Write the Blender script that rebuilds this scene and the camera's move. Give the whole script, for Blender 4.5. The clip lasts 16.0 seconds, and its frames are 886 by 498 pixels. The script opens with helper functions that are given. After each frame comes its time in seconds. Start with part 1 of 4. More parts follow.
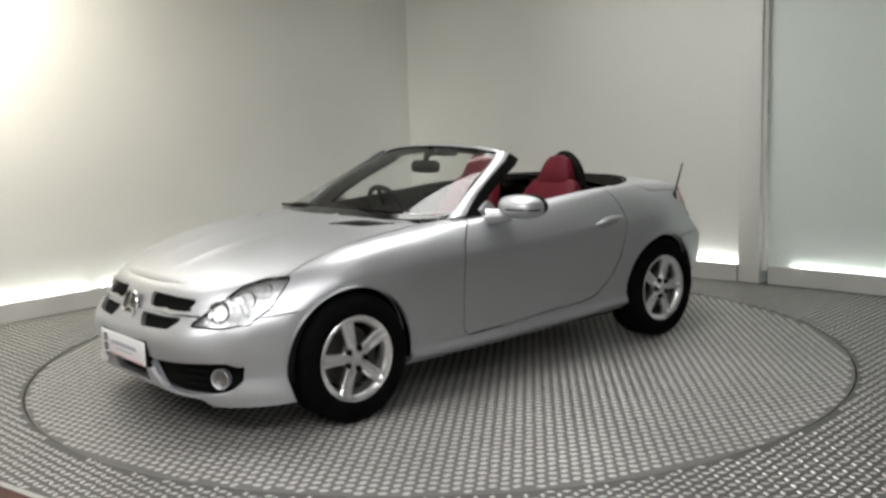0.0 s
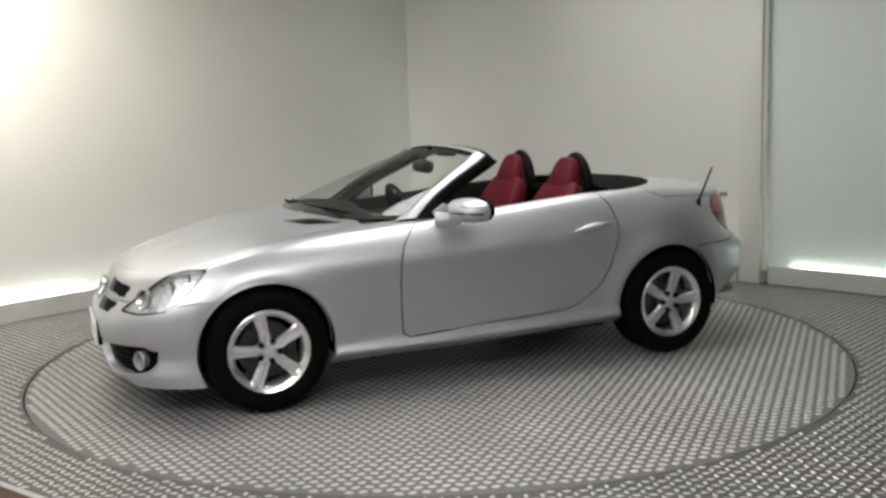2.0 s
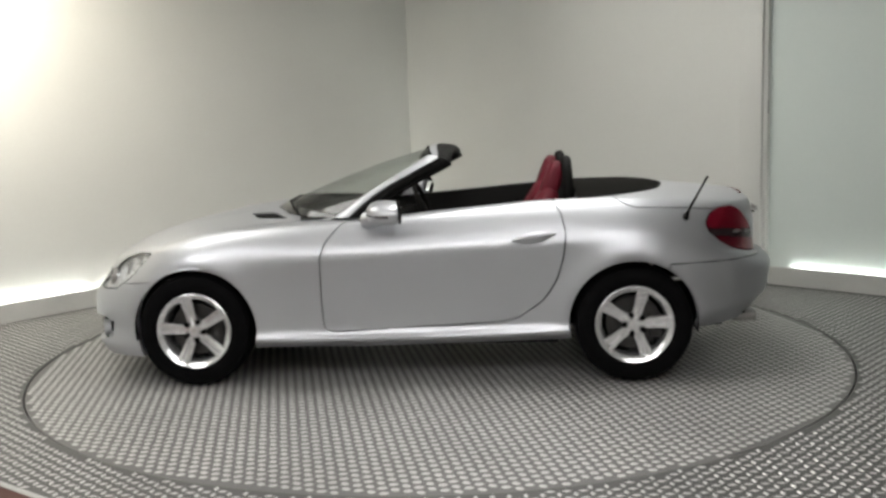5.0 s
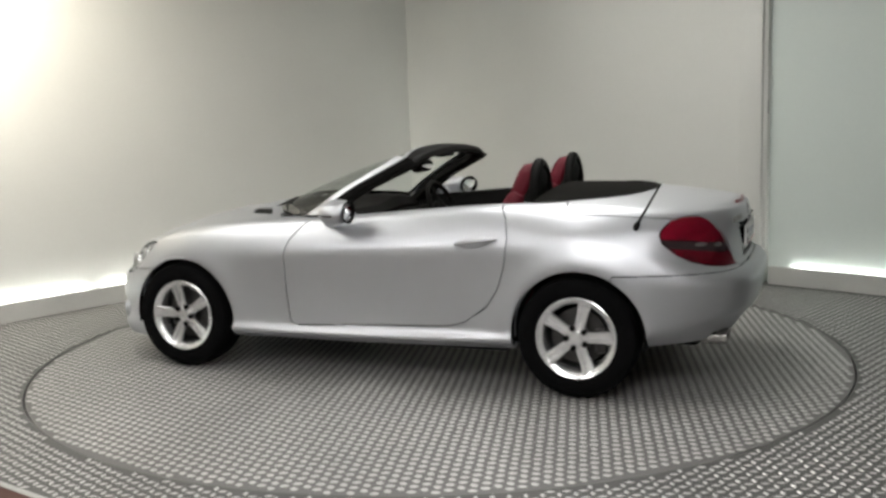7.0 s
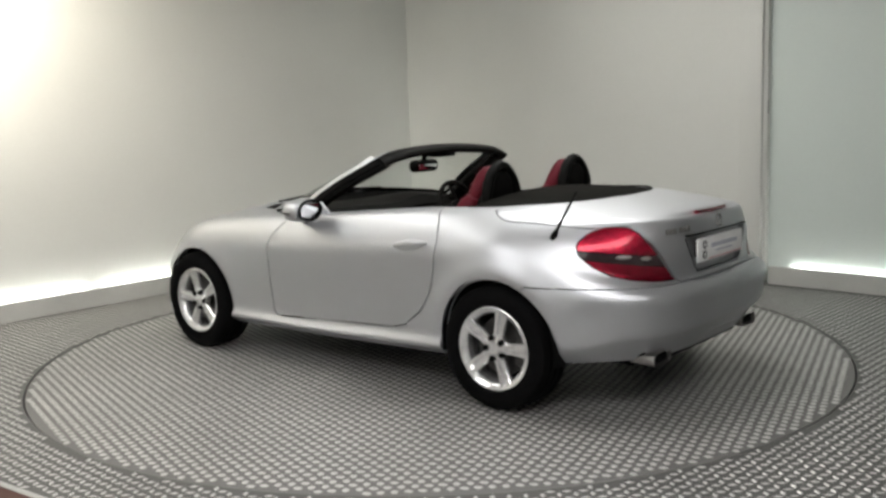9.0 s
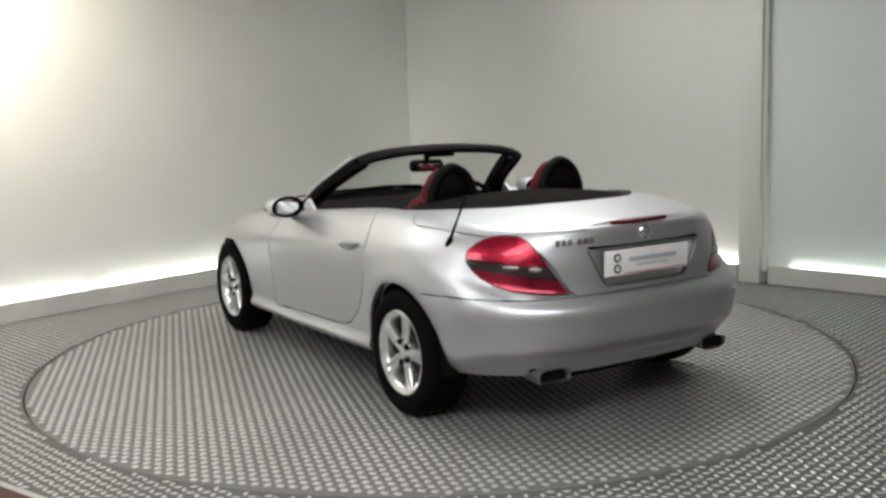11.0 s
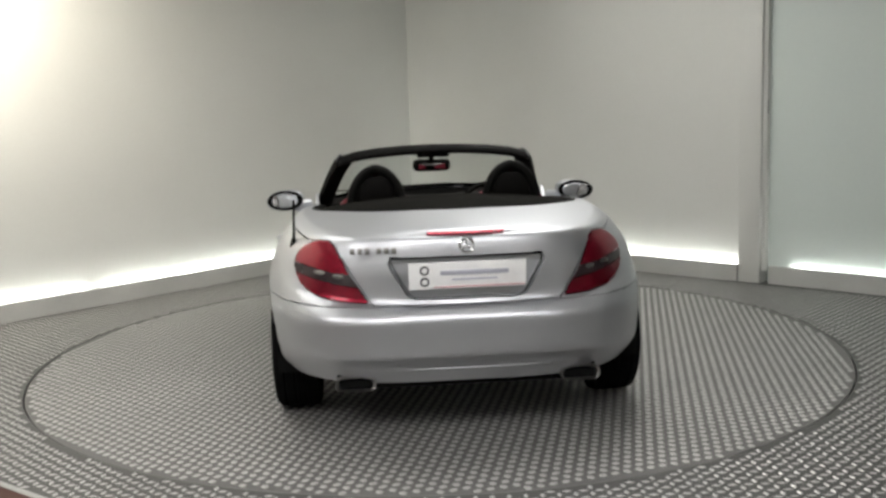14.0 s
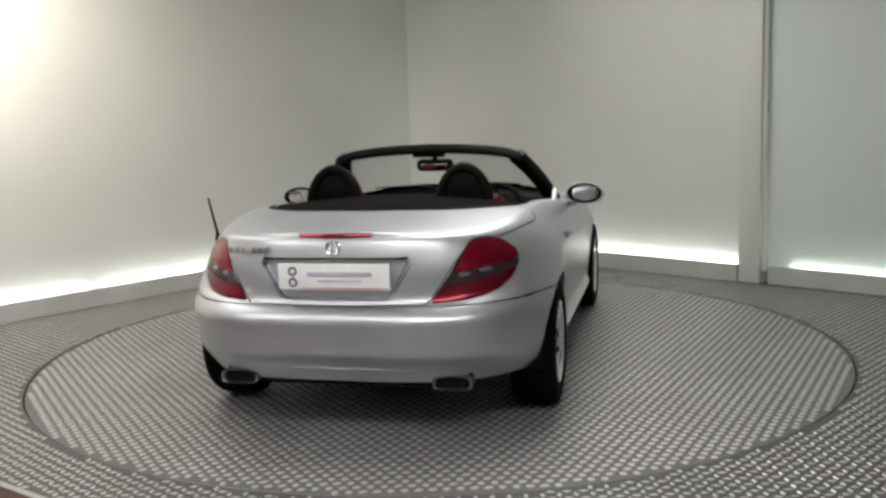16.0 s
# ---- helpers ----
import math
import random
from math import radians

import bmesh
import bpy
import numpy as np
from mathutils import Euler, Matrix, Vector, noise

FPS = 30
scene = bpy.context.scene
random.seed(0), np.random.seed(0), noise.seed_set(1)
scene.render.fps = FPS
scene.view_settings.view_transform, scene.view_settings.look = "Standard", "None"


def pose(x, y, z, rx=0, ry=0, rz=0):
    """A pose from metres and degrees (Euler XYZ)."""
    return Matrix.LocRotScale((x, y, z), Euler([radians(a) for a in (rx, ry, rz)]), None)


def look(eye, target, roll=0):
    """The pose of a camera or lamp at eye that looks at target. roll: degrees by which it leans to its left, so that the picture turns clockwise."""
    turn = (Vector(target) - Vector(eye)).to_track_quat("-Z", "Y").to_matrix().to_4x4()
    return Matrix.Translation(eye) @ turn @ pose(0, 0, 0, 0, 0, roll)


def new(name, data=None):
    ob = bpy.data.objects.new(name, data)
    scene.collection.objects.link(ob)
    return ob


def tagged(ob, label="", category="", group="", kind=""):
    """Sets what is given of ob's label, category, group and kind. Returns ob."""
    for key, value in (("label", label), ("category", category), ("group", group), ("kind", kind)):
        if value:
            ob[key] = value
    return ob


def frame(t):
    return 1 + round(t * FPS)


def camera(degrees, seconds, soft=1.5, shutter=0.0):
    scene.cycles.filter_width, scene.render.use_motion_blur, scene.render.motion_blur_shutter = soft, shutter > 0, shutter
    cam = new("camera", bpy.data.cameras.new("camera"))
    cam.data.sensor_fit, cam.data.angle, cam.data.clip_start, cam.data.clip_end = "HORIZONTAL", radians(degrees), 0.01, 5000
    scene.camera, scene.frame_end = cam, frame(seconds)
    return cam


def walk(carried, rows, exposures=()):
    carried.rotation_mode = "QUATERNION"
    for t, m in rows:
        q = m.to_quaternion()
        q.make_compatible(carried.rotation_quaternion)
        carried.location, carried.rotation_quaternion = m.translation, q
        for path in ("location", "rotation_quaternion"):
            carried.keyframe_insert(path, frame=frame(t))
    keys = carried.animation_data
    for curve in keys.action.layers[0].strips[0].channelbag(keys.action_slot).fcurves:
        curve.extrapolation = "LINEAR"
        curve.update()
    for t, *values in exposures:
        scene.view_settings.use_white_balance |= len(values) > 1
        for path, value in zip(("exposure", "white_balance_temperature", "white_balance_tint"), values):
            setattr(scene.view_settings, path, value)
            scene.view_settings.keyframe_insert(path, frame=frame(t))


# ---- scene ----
EYE = (0.0, -6.018, 1.471)
PAN, TILT = radians(0.39), radians(-8.02)
AIM = (EYE[0] + math.sin(PAN) * math.cos(TILT), EYE[1] + math.cos(PAN) * math.cos(TILT), EYE[2] + math.sin(TILT))
cam = camera(49.85, 16.0, soft=2.9)
walk(cam, [(0.0, look(EYE, AIM, -1.84)), (16.0, look(EYE, AIM, -1.84))], exposures=[(0.0, 0.46), (12.0, 0.46), (13.0, 0.43), (15.0, 0.32), (16.0, 0.30)])

# the room is closed, so the world only gives a trace of ambient light
world = bpy.data.worlds.new("world")
scene.world = world
world.use_nodes = True
world.node_tree.nodes["Background"].inputs[0].default_value = (0.8, 0.85, 0.9, 1)
world.node_tree.nodes["Background"].inputs[1].default_value = 0.05

LIGHT_CEILING, LIGHT_MAIN, LIGHT_FILL, LIGHT_WARM, LIGHT_STRIP = 2.95, 5.0, 6.8, 262.0, 32.0


# ---- materials ----
def material(name, base, rough=0.5, metal=0.0, coat=0.0, grain=0.0, grain_scale=60.0, wear=0.0, wear_scale=3.0,
             bump=0.0, emit=None, strength=0.0, transmission=0.0, ior=1.45, specular=0.5, rough_var=0.0):
    m = bpy.data.materials.new(name)
    m.use_nodes = True
    nt = m.node_tree
    b = nt.nodes["Principled BSDF"]
    b.inputs["Base Color"].default_value = (*base, 1)
    b.inputs["Roughness"].default_value = rough
    b.inputs["Metallic"].default_value = metal
    b.inputs["Coat Weight"].default_value = coat
    b.inputs["Coat Roughness"].default_value = 0.12
    b.inputs["Transmission Weight"].default_value = transmission
    b.inputs["IOR"].default_value = ior
    b.inputs["Specular IOR Level"].default_value = specular
    if emit:
        b.inputs["Emission Color"].default_value = (*emit, 1)
        b.inputs["Emission Strength"].default_value = strength
    if grain or wear or bump or rough_var:
        co = nt.nodes.new("ShaderNodeTexCoord")
        fine = nt.nodes.new("ShaderNodeTexNoise")
        fine.inputs["Scale"].default_value = grain_scale
        fine.inputs["Detail"].default_value = 4
        broad = nt.nodes.new("ShaderNodeTexNoise")
        broad.inputs["Scale"].default_value = wear_scale
        broad.inputs["Detail"].default_value = 5
        for n in (fine, broad):
            nt.links.new(co.outputs["Object"], n.inputs["Vector"])
        hue = base
        last = None
        for n, amount in ((fine, grain), (broad, wear)):
            if not amount:
                continue
            ramp = nt.nodes.new("ShaderNodeMapRange")
            ramp.inputs["From Min"].default_value, ramp.inputs["From Max"].default_value = 0.25, 0.75
            ramp.inputs["To Min"].default_value, ramp.inputs["To Max"].default_value = 1 - amount, 1 + amount * 0.5
            nt.links.new(n.outputs[0], ramp.inputs["Value"])
            mix = nt.nodes.new("ShaderNodeVectorMath")
            mix.operation = "SCALE"
            mix.inputs[0].default_value = hue
            if last:
                nt.links.new(last.outputs[0], mix.inputs[0])
            nt.links.new(ramp.outputs[0], mix.inputs["Scale"])
            last = mix
        if last:
            nt.links.new(last.outputs[0], b.inputs["Base Color"])
        if rough_var:
            rr = nt.nodes.new("ShaderNodeMapRange")
            rr.inputs["From Min"].default_value, rr.inputs["From Max"].default_value = 0.3, 0.7
            rr.inputs["To Min"].default_value, rr.inputs["To Max"].default_value = max(0.02, rough - rough_var), rough + rough_var
            nt.links.new(broad.outputs[0], rr.inputs["Value"])
            nt.links.new(rr.outputs[0], b.inputs["Roughness"])
        if bump:
            bp = nt.nodes.new("ShaderNodeBump")
            bp.inputs["Strength"].default_value = bump
            bp.inputs["Distance"].default_value = 0.002
            nt.links.new(fine.outputs[0], bp.inputs["Height"])
            nt.links.new(bp.outputs[0], b.inputs["Normal"])
    return m


def pane(name, tint, rough=0.02):
    """Thin clear glass: see-through, with a mirror sheen that grows towards grazing angles."""
    m = bpy.data.materials.new(name)
    m.use_nodes = True
    nt = m.node_tree
    nt.nodes.remove(nt.nodes["Principled BSDF"])
    clear, gloss, mix = nt.nodes.new("ShaderNodeBsdfTransparent"), nt.nodes.new("ShaderNodeBsdfGlossy"), nt.nodes.new("ShaderNodeMixShader")
    facing = nt.nodes.new("ShaderNodeLayerWeight")
    facing.inputs["Blend"].default_value = 0.5
    curve, sheen = nt.nodes.new("ShaderNodeMath"), nt.nodes.new("ShaderNodeMath")
    curve.operation, sheen.operation = "POWER", "MULTIPLY_ADD"
    curve.inputs[1].default_value = 6.0
    sheen.inputs[1].default_value, sheen.inputs[2].default_value = 0.6, 0.1
    nt.links.new(facing.outputs["Facing"], curve.inputs[0])
    nt.links.new(curve.outputs[0], sheen.inputs[0])
    clear.inputs[0].default_value = (*tint, 1)
    gloss.inputs["Roughness"].default_value = rough
    nt.links.new(sheen.outputs[0], mix.inputs[0])
    nt.links.new(clear.outputs[0], mix.inputs[1])
    nt.links.new(gloss.outputs[0], mix.inputs[2])
    nt.links.new(mix.outputs[0], nt.nodes["Material Output"].inputs["Surface"])
    return m


def ribbed(name, base, rough, bump, scale, metal=0.0):
    """Moulded lamp plastic or plating: small facets that catch the light, with light and dark also put into their
    colour.
    """
    m = bpy.data.materials.new(name)
    m.use_nodes = True
    nt = m.node_tree
    b = nt.nodes["Principled BSDF"]
    b.inputs["Roughness"].default_value, b.inputs["Metallic"].default_value = rough, metal
    b.inputs["Coat Weight"].default_value, b.inputs["Coat Roughness"].default_value, b.inputs["Specular IOR Level"].default_value = 0.15, 0.03, 0.25
    co, cells, tone, mix, relief = (nt.nodes.new("ShaderNode" + k) for k in ("TexCoord", "TexVoronoi", "MapRange", "VectorMath", "Bump"))
    cells.inputs["Scale"].default_value = scale
    nt.links.new(co.outputs["Object"], cells.inputs["Vector"])
    # colour goes from a lit middle to a shaded edge in every cell
    tone.inputs["To Min"].default_value, tone.inputs["To Max"].default_value = 1.15, 0.7
    tone.inputs["From Max"].default_value = 0.8
    nt.links.new(cells.outputs["Distance"], tone.inputs["Value"])
    mix.operation = "SCALE"
    mix.inputs[0].default_value = base
    nt.links.new(tone.outputs[0], mix.inputs["Scale"])
    nt.links.new(mix.outputs[0], b.inputs["Base Color"])
    relief.inputs["Strength"].default_value, relief.inputs["Distance"].default_value = bump, 0.3 / scale
    nt.links.new(cells.outputs["Distance"], relief.inputs["Height"])
    nt.links.new(relief.outputs[0], b.inputs["Normal"])
    return m


def lamp_red(name, base):
    """Red lens over plated cells: it shines where light comes back and goes dark at its rim."""
    m = material(name, base, 0.26, 0.72, coat=0.4, wear=0.35, wear_scale=45, grain=0.2, grain_scale=160, bump=0.3)
    m.node_tree.nodes["Principled BSDF"].inputs["Coat Roughness"].default_value = 0.04
    return m


LENS = pane("clear lamp lens", (0.95, 0.96, 0.97))
GLASS = pane("windscreen glass", (0.92, 0.945, 0.93))
PAINT = material("silver paint", (0.505, 0.515, 0.54), 0.42, 0.86, coat=0.2, grain=0.05, grain_scale=900, wear=0.03, wear_scale=4, rough_var=0.03)
GAP = material("gap black", (0.005, 0.005, 0.005), 0.9, specular=0.1)
RUBBER = material("tyre rubber", (0.004, 0.004, 0.0042), 0.8, specular=0.04, grain=0.25, grain_scale=120, wear=0.25, wear_scale=9, bump=0.2)
ALLOY = material("silver alloy", (0.74, 0.74, 0.75), 0.24, 0.9, coat=0.3, grain=0.05, grain_scale=400, wear=0.05, wear_scale=20)
STEEL = material("brake steel", (0.32, 0.31, 0.3), 0.35, 0.95, grain=0.15, grain_scale=200, wear=0.2, wear_scale=12)
CHROME = material("chrome", (0.82, 0.82, 0.83), 0.07, 1.0, wear=0.04, wear_scale=30)
TRIM = material("black plastic", (0.005, 0.0048, 0.0045), 0.55, specular=0.06, grain=0.2, grain_scale=300, wear=0.1, wear_scale=8, bump=0.1)
GLOSSBLACK = material("gloss black", (0.012, 0.012, 0.013), 0.12, coat=0.6, wear=0.1)
MESH_BLACK = material("black grille mesh", (0.005, 0.005, 0.005), 0.7, specular=0.06, grain=0.3, grain_scale=200)
LEATHER = material("dark red leather", (0.085, 0.003, 0.01), 0.6, specular=0.2, grain=0.2, grain_scale=180, wear=0.15, wear_scale=7, bump=0.25)
BLACK_LEATHER = material("black leather", (0.006, 0.0055, 0.005), 0.6, specular=0.09, grain=0.2, grain_scale=180, wear=0.15, wear_scale=7, bump=0.25)
FABRIC = material("black cloth", (0.007, 0.0066, 0.0055), 0.9, specular=0.05, grain=0.25, grain_scale=500, wear=0.15, wear_scale=6, bump=0.2)
RED_LENS = lamp_red("red lamp lens", (0.32, 0.002, 0.024))
DEEP_LENS = lamp_red("deep red lamp lens", (0.23, 0.0015, 0.018))
DARK_LENS = material("smoked lamp lens", (0.03, 0.02, 0.022), 0.1, specular=0.4, wear=0.2, wear_scale=25)
REFLECTOR = ribbed("faceted lamp reflector", (0.78, 0.79, 0.8), 0.3, 0.3, 34.0, metal=0.75)
BRAKE = material("dark brake steel", (0.06, 0.058, 0.056), 0.45, 0.8, grain=0.2, grain_scale=200, wear=0.3, wear_scale=12)
MIRROR = material("mirror glass", (0.85, 0.86, 0.87), 0.03, 1.0)
PLATE = material("number plate white", (0.8, 0.8, 0.8), 0.35, wear=0.05, wear_scale=14, grain=0.03)
PLATE_INK = material("plate grey ink", (0.42, 0.43, 0.5), 0.5)
PLATE_DARK = material("plate dark ink", (0.06, 0.06, 0.065), 0.5)
PLATE_RED = material("plate red ink", (0.6, 0.25, 0.28), 0.5)

WALL = material("pale wall panel", (0.5, 0.5, 0.475), 0.55, grain=0.02, grain_scale=40, wear=0.05, wear_scale=0.8, bump=0.05)
WALL_COOL = material("pale gloss panel", (0.48, 0.525, 0.5), 0.4, grain=0.02, grain_scale=40, wear=0.04, wear_scale=0.8, bump=0.05)
WALL_DARK = material("dark grey wall", (0.1, 0.1, 0.1), 0.8, grain=0.03, grain_scale=40, wear=0.06, wear_scale=0.8, bump=0.05)
PLINTH = material("grey painted plinth", (0.4, 0.4, 0.38), 0.5, grain=0.05, grain_scale=60, wear=0.12, wear_scale=2.5)
CEILING = material("ceiling paint", (0.72, 0.72, 0.7), 0.8, grain=0.04, grain_scale=30, wear=0.05)
BROWN = material("brown carpet", (0.09, 0.045, 0.035), 0.95, grain=0.4, grain_scale=400, wear=0.2, wear_scale=4, bump=0.4)
PLATE_METAL = material("aluminium tread plate", (0.165, 0.162, 0.157), 0.5, 0.3, specular=0.15, grain=0.08, grain_scale=150, wear=0.16, wear_scale=1.6, bump=0.08, rough_var=0.08)
TREAD = material("worn aluminium tread", (0.52, 0.51, 0.495), 0.36, 0.6, specular=0.3, grain=0.08, grain_scale=150, wear=0.2, wear_scale=1.6, rough_var=0.08)
FLOOR_METAL = material("dull aluminium floor plate", (0.105, 0.104, 0.1), 0.5, 0.3, specular=0.15, grain=0.08, grain_scale=150, wear=0.16, wear_scale=1.6, bump=0.08, rough_var=0.08)
FLOOR_TREAD = material("bright aluminium tread", (0.54, 0.53, 0.515), 0.34, 0.6, specular=0.3, grain=0.08, grain_scale=150, wear=0.2, wear_scale=1.6, rough_var=0.08)
SATIN = material("satin reflector", (0.5, 0.51, 0.53), 0.38, 0.8, wear=0.1, wear_scale=40)
TUBE = material("ceiling light diffuser", (0.9, 0.9, 0.9), 0.4, emit=(1.0, 0.99, 0.94), strength=LIGHT_CEILING)
TUBE_MAIN = material("bright ceiling light diffuser", (0.9, 0.9, 0.9), 0.4, emit=(1.0, 0.99, 0.96), strength=LIGHT_MAIN)
TUBE_FILL = material("unseen fill light diffuser", (0.9, 0.9, 0.9), 0.4, emit=(1.0, 0.98, 0.97), strength=LIGHT_FILL)
STRIP = material("cool light strip", (0.9, 0.9, 0.9), 0.4, emit=(0.95, 1.0, 0.96), strength=LIGHT_STRIP)


# ---- builders ----
def link(name, bm, mat, parent=None, label="", smooth=True, sharp=35.0):
    me = bpy.data.meshes.new(name)
    bm.to_mesh(me)
    bm.free()
    me.materials.append(mat)
    if smooth:
        me.polygons.foreach_set("use_smooth", [True] * len(me.polygons))
        me.set_sharp_from_angle(angle=radians(sharp))
    ob = new(name, me)
    if parent:
        ob.parent = parent
    if label:
        tagged(ob, label)
    return ob


def part(name, bm, mat, parent, label="", smooth=True, sharp=35.0):
    return link(name, bm, mat, parent, label, smooth, sharp)


def fix(bm):
    bmesh.ops.remove_doubles(bm, verts=bm.verts, dist=1e-5)
    bmesh.ops.recalc_face_normals(bm, faces=bm.faces)
    return bm


def box(sx, sy, sz, m=Matrix(), bevel=0.0, seg=2):
    bm = bmesh.new()
    bmesh.ops.create_cube(bm, size=1, matrix=Matrix.Diagonal((sx, sy, sz, 1)))
    if bevel:
        bmesh.ops.bevel(bm, geom=bm.edges[:], offset=bevel, segments=seg, affect="EDGES", profile=0.5)
    bm.transform(m)
    return bm


def cyl(r, depth, m=Matrix(), seg=32, r2=None, bevel=0.0):
    bm = bmesh.new()
    bmesh.ops.create_cone(bm, cap_ends=True, segments=seg, radius1=r, radius2=r if r2 is None else r2, depth=depth)
    if bevel:
        es = [e for e in bm.edges if abs(e.verts[0].co.z - e.verts[1].co.z) < 1e-6]
        bmesh.ops.bevel(bm, geom=es, offset=bevel, segments=2, affect="EDGES", profile=0.5)
    bm.transform(m)
    return bm


def join(*bms):
    out = bmesh.new()
    for b in bms:
        me = bpy.data.meshes.new("tmp")
        b.to_mesh(me)
        b.free()
        out.from_mesh(me)
        bpy.data.meshes.remove(me)
    return out


def lathe(profile, m=Matrix(), seg=48):
    """Profile of (radius, height) turned round z."""
    bm = bmesh.new()
    rings = []
    for r, h in profile:
        rings.append([bm.verts.new((r * math.cos(2 * math.pi * i / seg), r * math.sin(2 * math.pi * i / seg), h)) for i in range(seg)])
    for a, b in zip(rings, rings[1:]):
        for i in range(seg):
            j = (i + 1) % seg
            bm.faces.new((a[i], a[j], b[j], b[i]))
    fix(bm)
    bm.transform(m)
    return bm


def tube(points, r, seg=10, closed=False, flat=1.0):
    """A round bar along points; r may be a number or one for each point."""
    bm = bmesh.new()
    pts = [Vector(p) for p in points]
    n = len(pts)
    rs = [r] * n if isinstance(r, (int, float)) else list(r)
    rings = []
    up = Vector((0.0123, 0.031, 1))
    for i, p in enumerate(pts):
        a = pts[(i - 1) % n] if (i > 0 or closed) else p
        b = pts[(i + 1) % n] if (i < n - 1 or closed) else p
        d = (b - a).normalized()
        s = d.cross(up)
        if s.length < 0.05:
            s = d.cross(Vector((1, 0, 0)))
        s.normalize()
        t = s.cross(d).normalized()
        rings.append([bm.verts.new(p + (s * math.cos(2 * math.pi * k / seg) * flat + t * math.sin(2 * math.pi * k / seg)) * rs[i]) for k in range(seg)])
    pairs = list(zip(rings, rings[1:])) + ([(rings[-1], rings[0])] if closed else [])
    for a, b in pairs:
        for k in range(seg):
            j = (k + 1) % seg
            bm.faces.new((a[k], a[j], b[j], b[k]))
    if not closed:
        bm.faces.new(rings[0][::-1])
        bm.faces.new(rings[-1])
    bmesh.ops.recalc_face_normals(bm, faces=bm.faces)
    return bm


def spline(xs, ys, x):
    """Smooth monotone-safe cubic through knots with rising xs."""
    if x <= xs[0]:
        return ys[0]
    if x >= xs[-1]:
        return ys[-1]
    i = 0
    while xs[i + 1] < x:
        i += 1
    def slope(k):
        if k == 0:
            return (ys[1] - ys[0]) / (xs[1] - xs[0])
        if k == len(xs) - 1:
            return (ys[-1] - ys[-2]) / (xs[-1] - xs[-2])
        d0 = (ys[k] - ys[k - 1]) / (xs[k] - xs[k - 1])
        d1 = (ys[k + 1] - ys[k]) / (xs[k + 1] - xs[k])
        return 0.0 if d0 * d1 <= 0 else 2 * d0 * d1 / (d0 + d1)
    h = xs[i + 1] - xs[i]
    s = (x - xs[i]) / h
    a, b, m0, m1 = ys[i], ys[i + 1], slope(i) * h, slope(i + 1) * h
    return a * (2 * s**3 - 3 * s**2 + 1) + m0 * (s**3 - 2 * s**2 + s) + b * (3 * s**2 - 2 * s**3) + m1 * (s**3 - s**2)


def sheet(grid, close=False):
    """A bmesh from rows of points."""
    bm = bmesh.new()
    vs = [[bm.verts.new(p) for p in row] for row in grid]
    for a, b in zip(vs, vs[1:]):
        for i in range(len(a) - 1):
            f = [a[i], a[i + 1], b[i + 1], b[i]]
            if len({tuple(round(c, 6) for c in v.co) for v in f}) == 4:
                bm.faces.new(f)
            else:
                seen, keep = set(), []
                for v in f:
                    k = tuple(round(c, 6) for c in v.co)
                    if k not in seen:
                        seen.add(k)
                        keep.append(v)
                if len(keep) == 3:
                    bm.faces.new(keep)
    return bm


def cut(bm, g):
    """Splits the faces of bm along the line where the function g of a place is zero."""
    val = {v: g(v.co) for v in bm.verts}
    for v in val:
        if abs(val[v]) < 2e-4:
            val[v] = 0.0
    for e in list(bm.edges):
        a, b = e.verts
        if val[a] * val[b] < 0:
            f = val[a] / (val[a] - val[b])
            _, nv = bmesh.utils.edge_split(e, a, f)
            val[nv] = 0.0
    for f in list(bm.faces):
        zs = [v for v in f.verts if val[v] == 0.0]
        if len(zs) == 2 and any(val[v] > 0 for v in f.verts) and any(val[v] < 0 for v in f.verts):
            if not any(zs[0] in e.verts and zs[1] in e.verts for e in f.edges):
                try:
                    bmesh.utils.face_split(f, zs[0], zs[1])
                except ValueError:
                    pass
    return bm


def poly(points, soft=0.0):
    """Signed distance to a closed polygon in the plane, below zero inside; soft rounds the corners."""
    pts = [Vector(p) for p in points]
    def g(x, y):
        d, inside = 1e9, False
        p = Vector((x, y))
        for a, b in zip(pts, pts[1:] + pts[:1]):
            e, w = b - a, p - a
            k = min(1, max(0, w.dot(e) / e.dot(e)))
            d = min(d, (w - e * k).length)
            if (a.y > y) != (b.y > y) and x < (b.x - a.x) * (y - a.y) / (b.y - a.y) + a.x:
                inside = not inside
        return (-d if inside else d) - soft
    return g


def rim(bm, depth, inset=0.004):
    """Turns the open border of a panel inwards, so that it gets an edge with thickness."""
    bm.normal_update()
    border = [e for e in bm.edges if e.is_boundary and (abs(e.verts[0].co.y) > 1e-5 or abs(e.verts[1].co.y) > 1e-5)]
    for v in {v for e in border for v in e.verts}:
        out = Vector()
        for e in v.link_edges:
            if e.is_boundary and e.link_faces:
                c = e.link_faces[0].calc_center_median() - (e.verts[0].co + e.verts[1].co) / 2
                if c.length:
                    out += c.normalized()
        if out.length:
            v.co += out.normalized() * inset
    norms = {v: v.normal.copy() for e in border for v in e.verts}
    made = {v: bm.verts.new(v.co - n * depth) for v, n in norms.items()}
    for e in border:
        a, b = e.verts
        l = e.link_loops[0]
        if l.vert is a:
            bm.faces.new((b, a, made[a], made[b]))
        else:
            bm.faces.new((a, b, made[b], made[a]))
    return bm


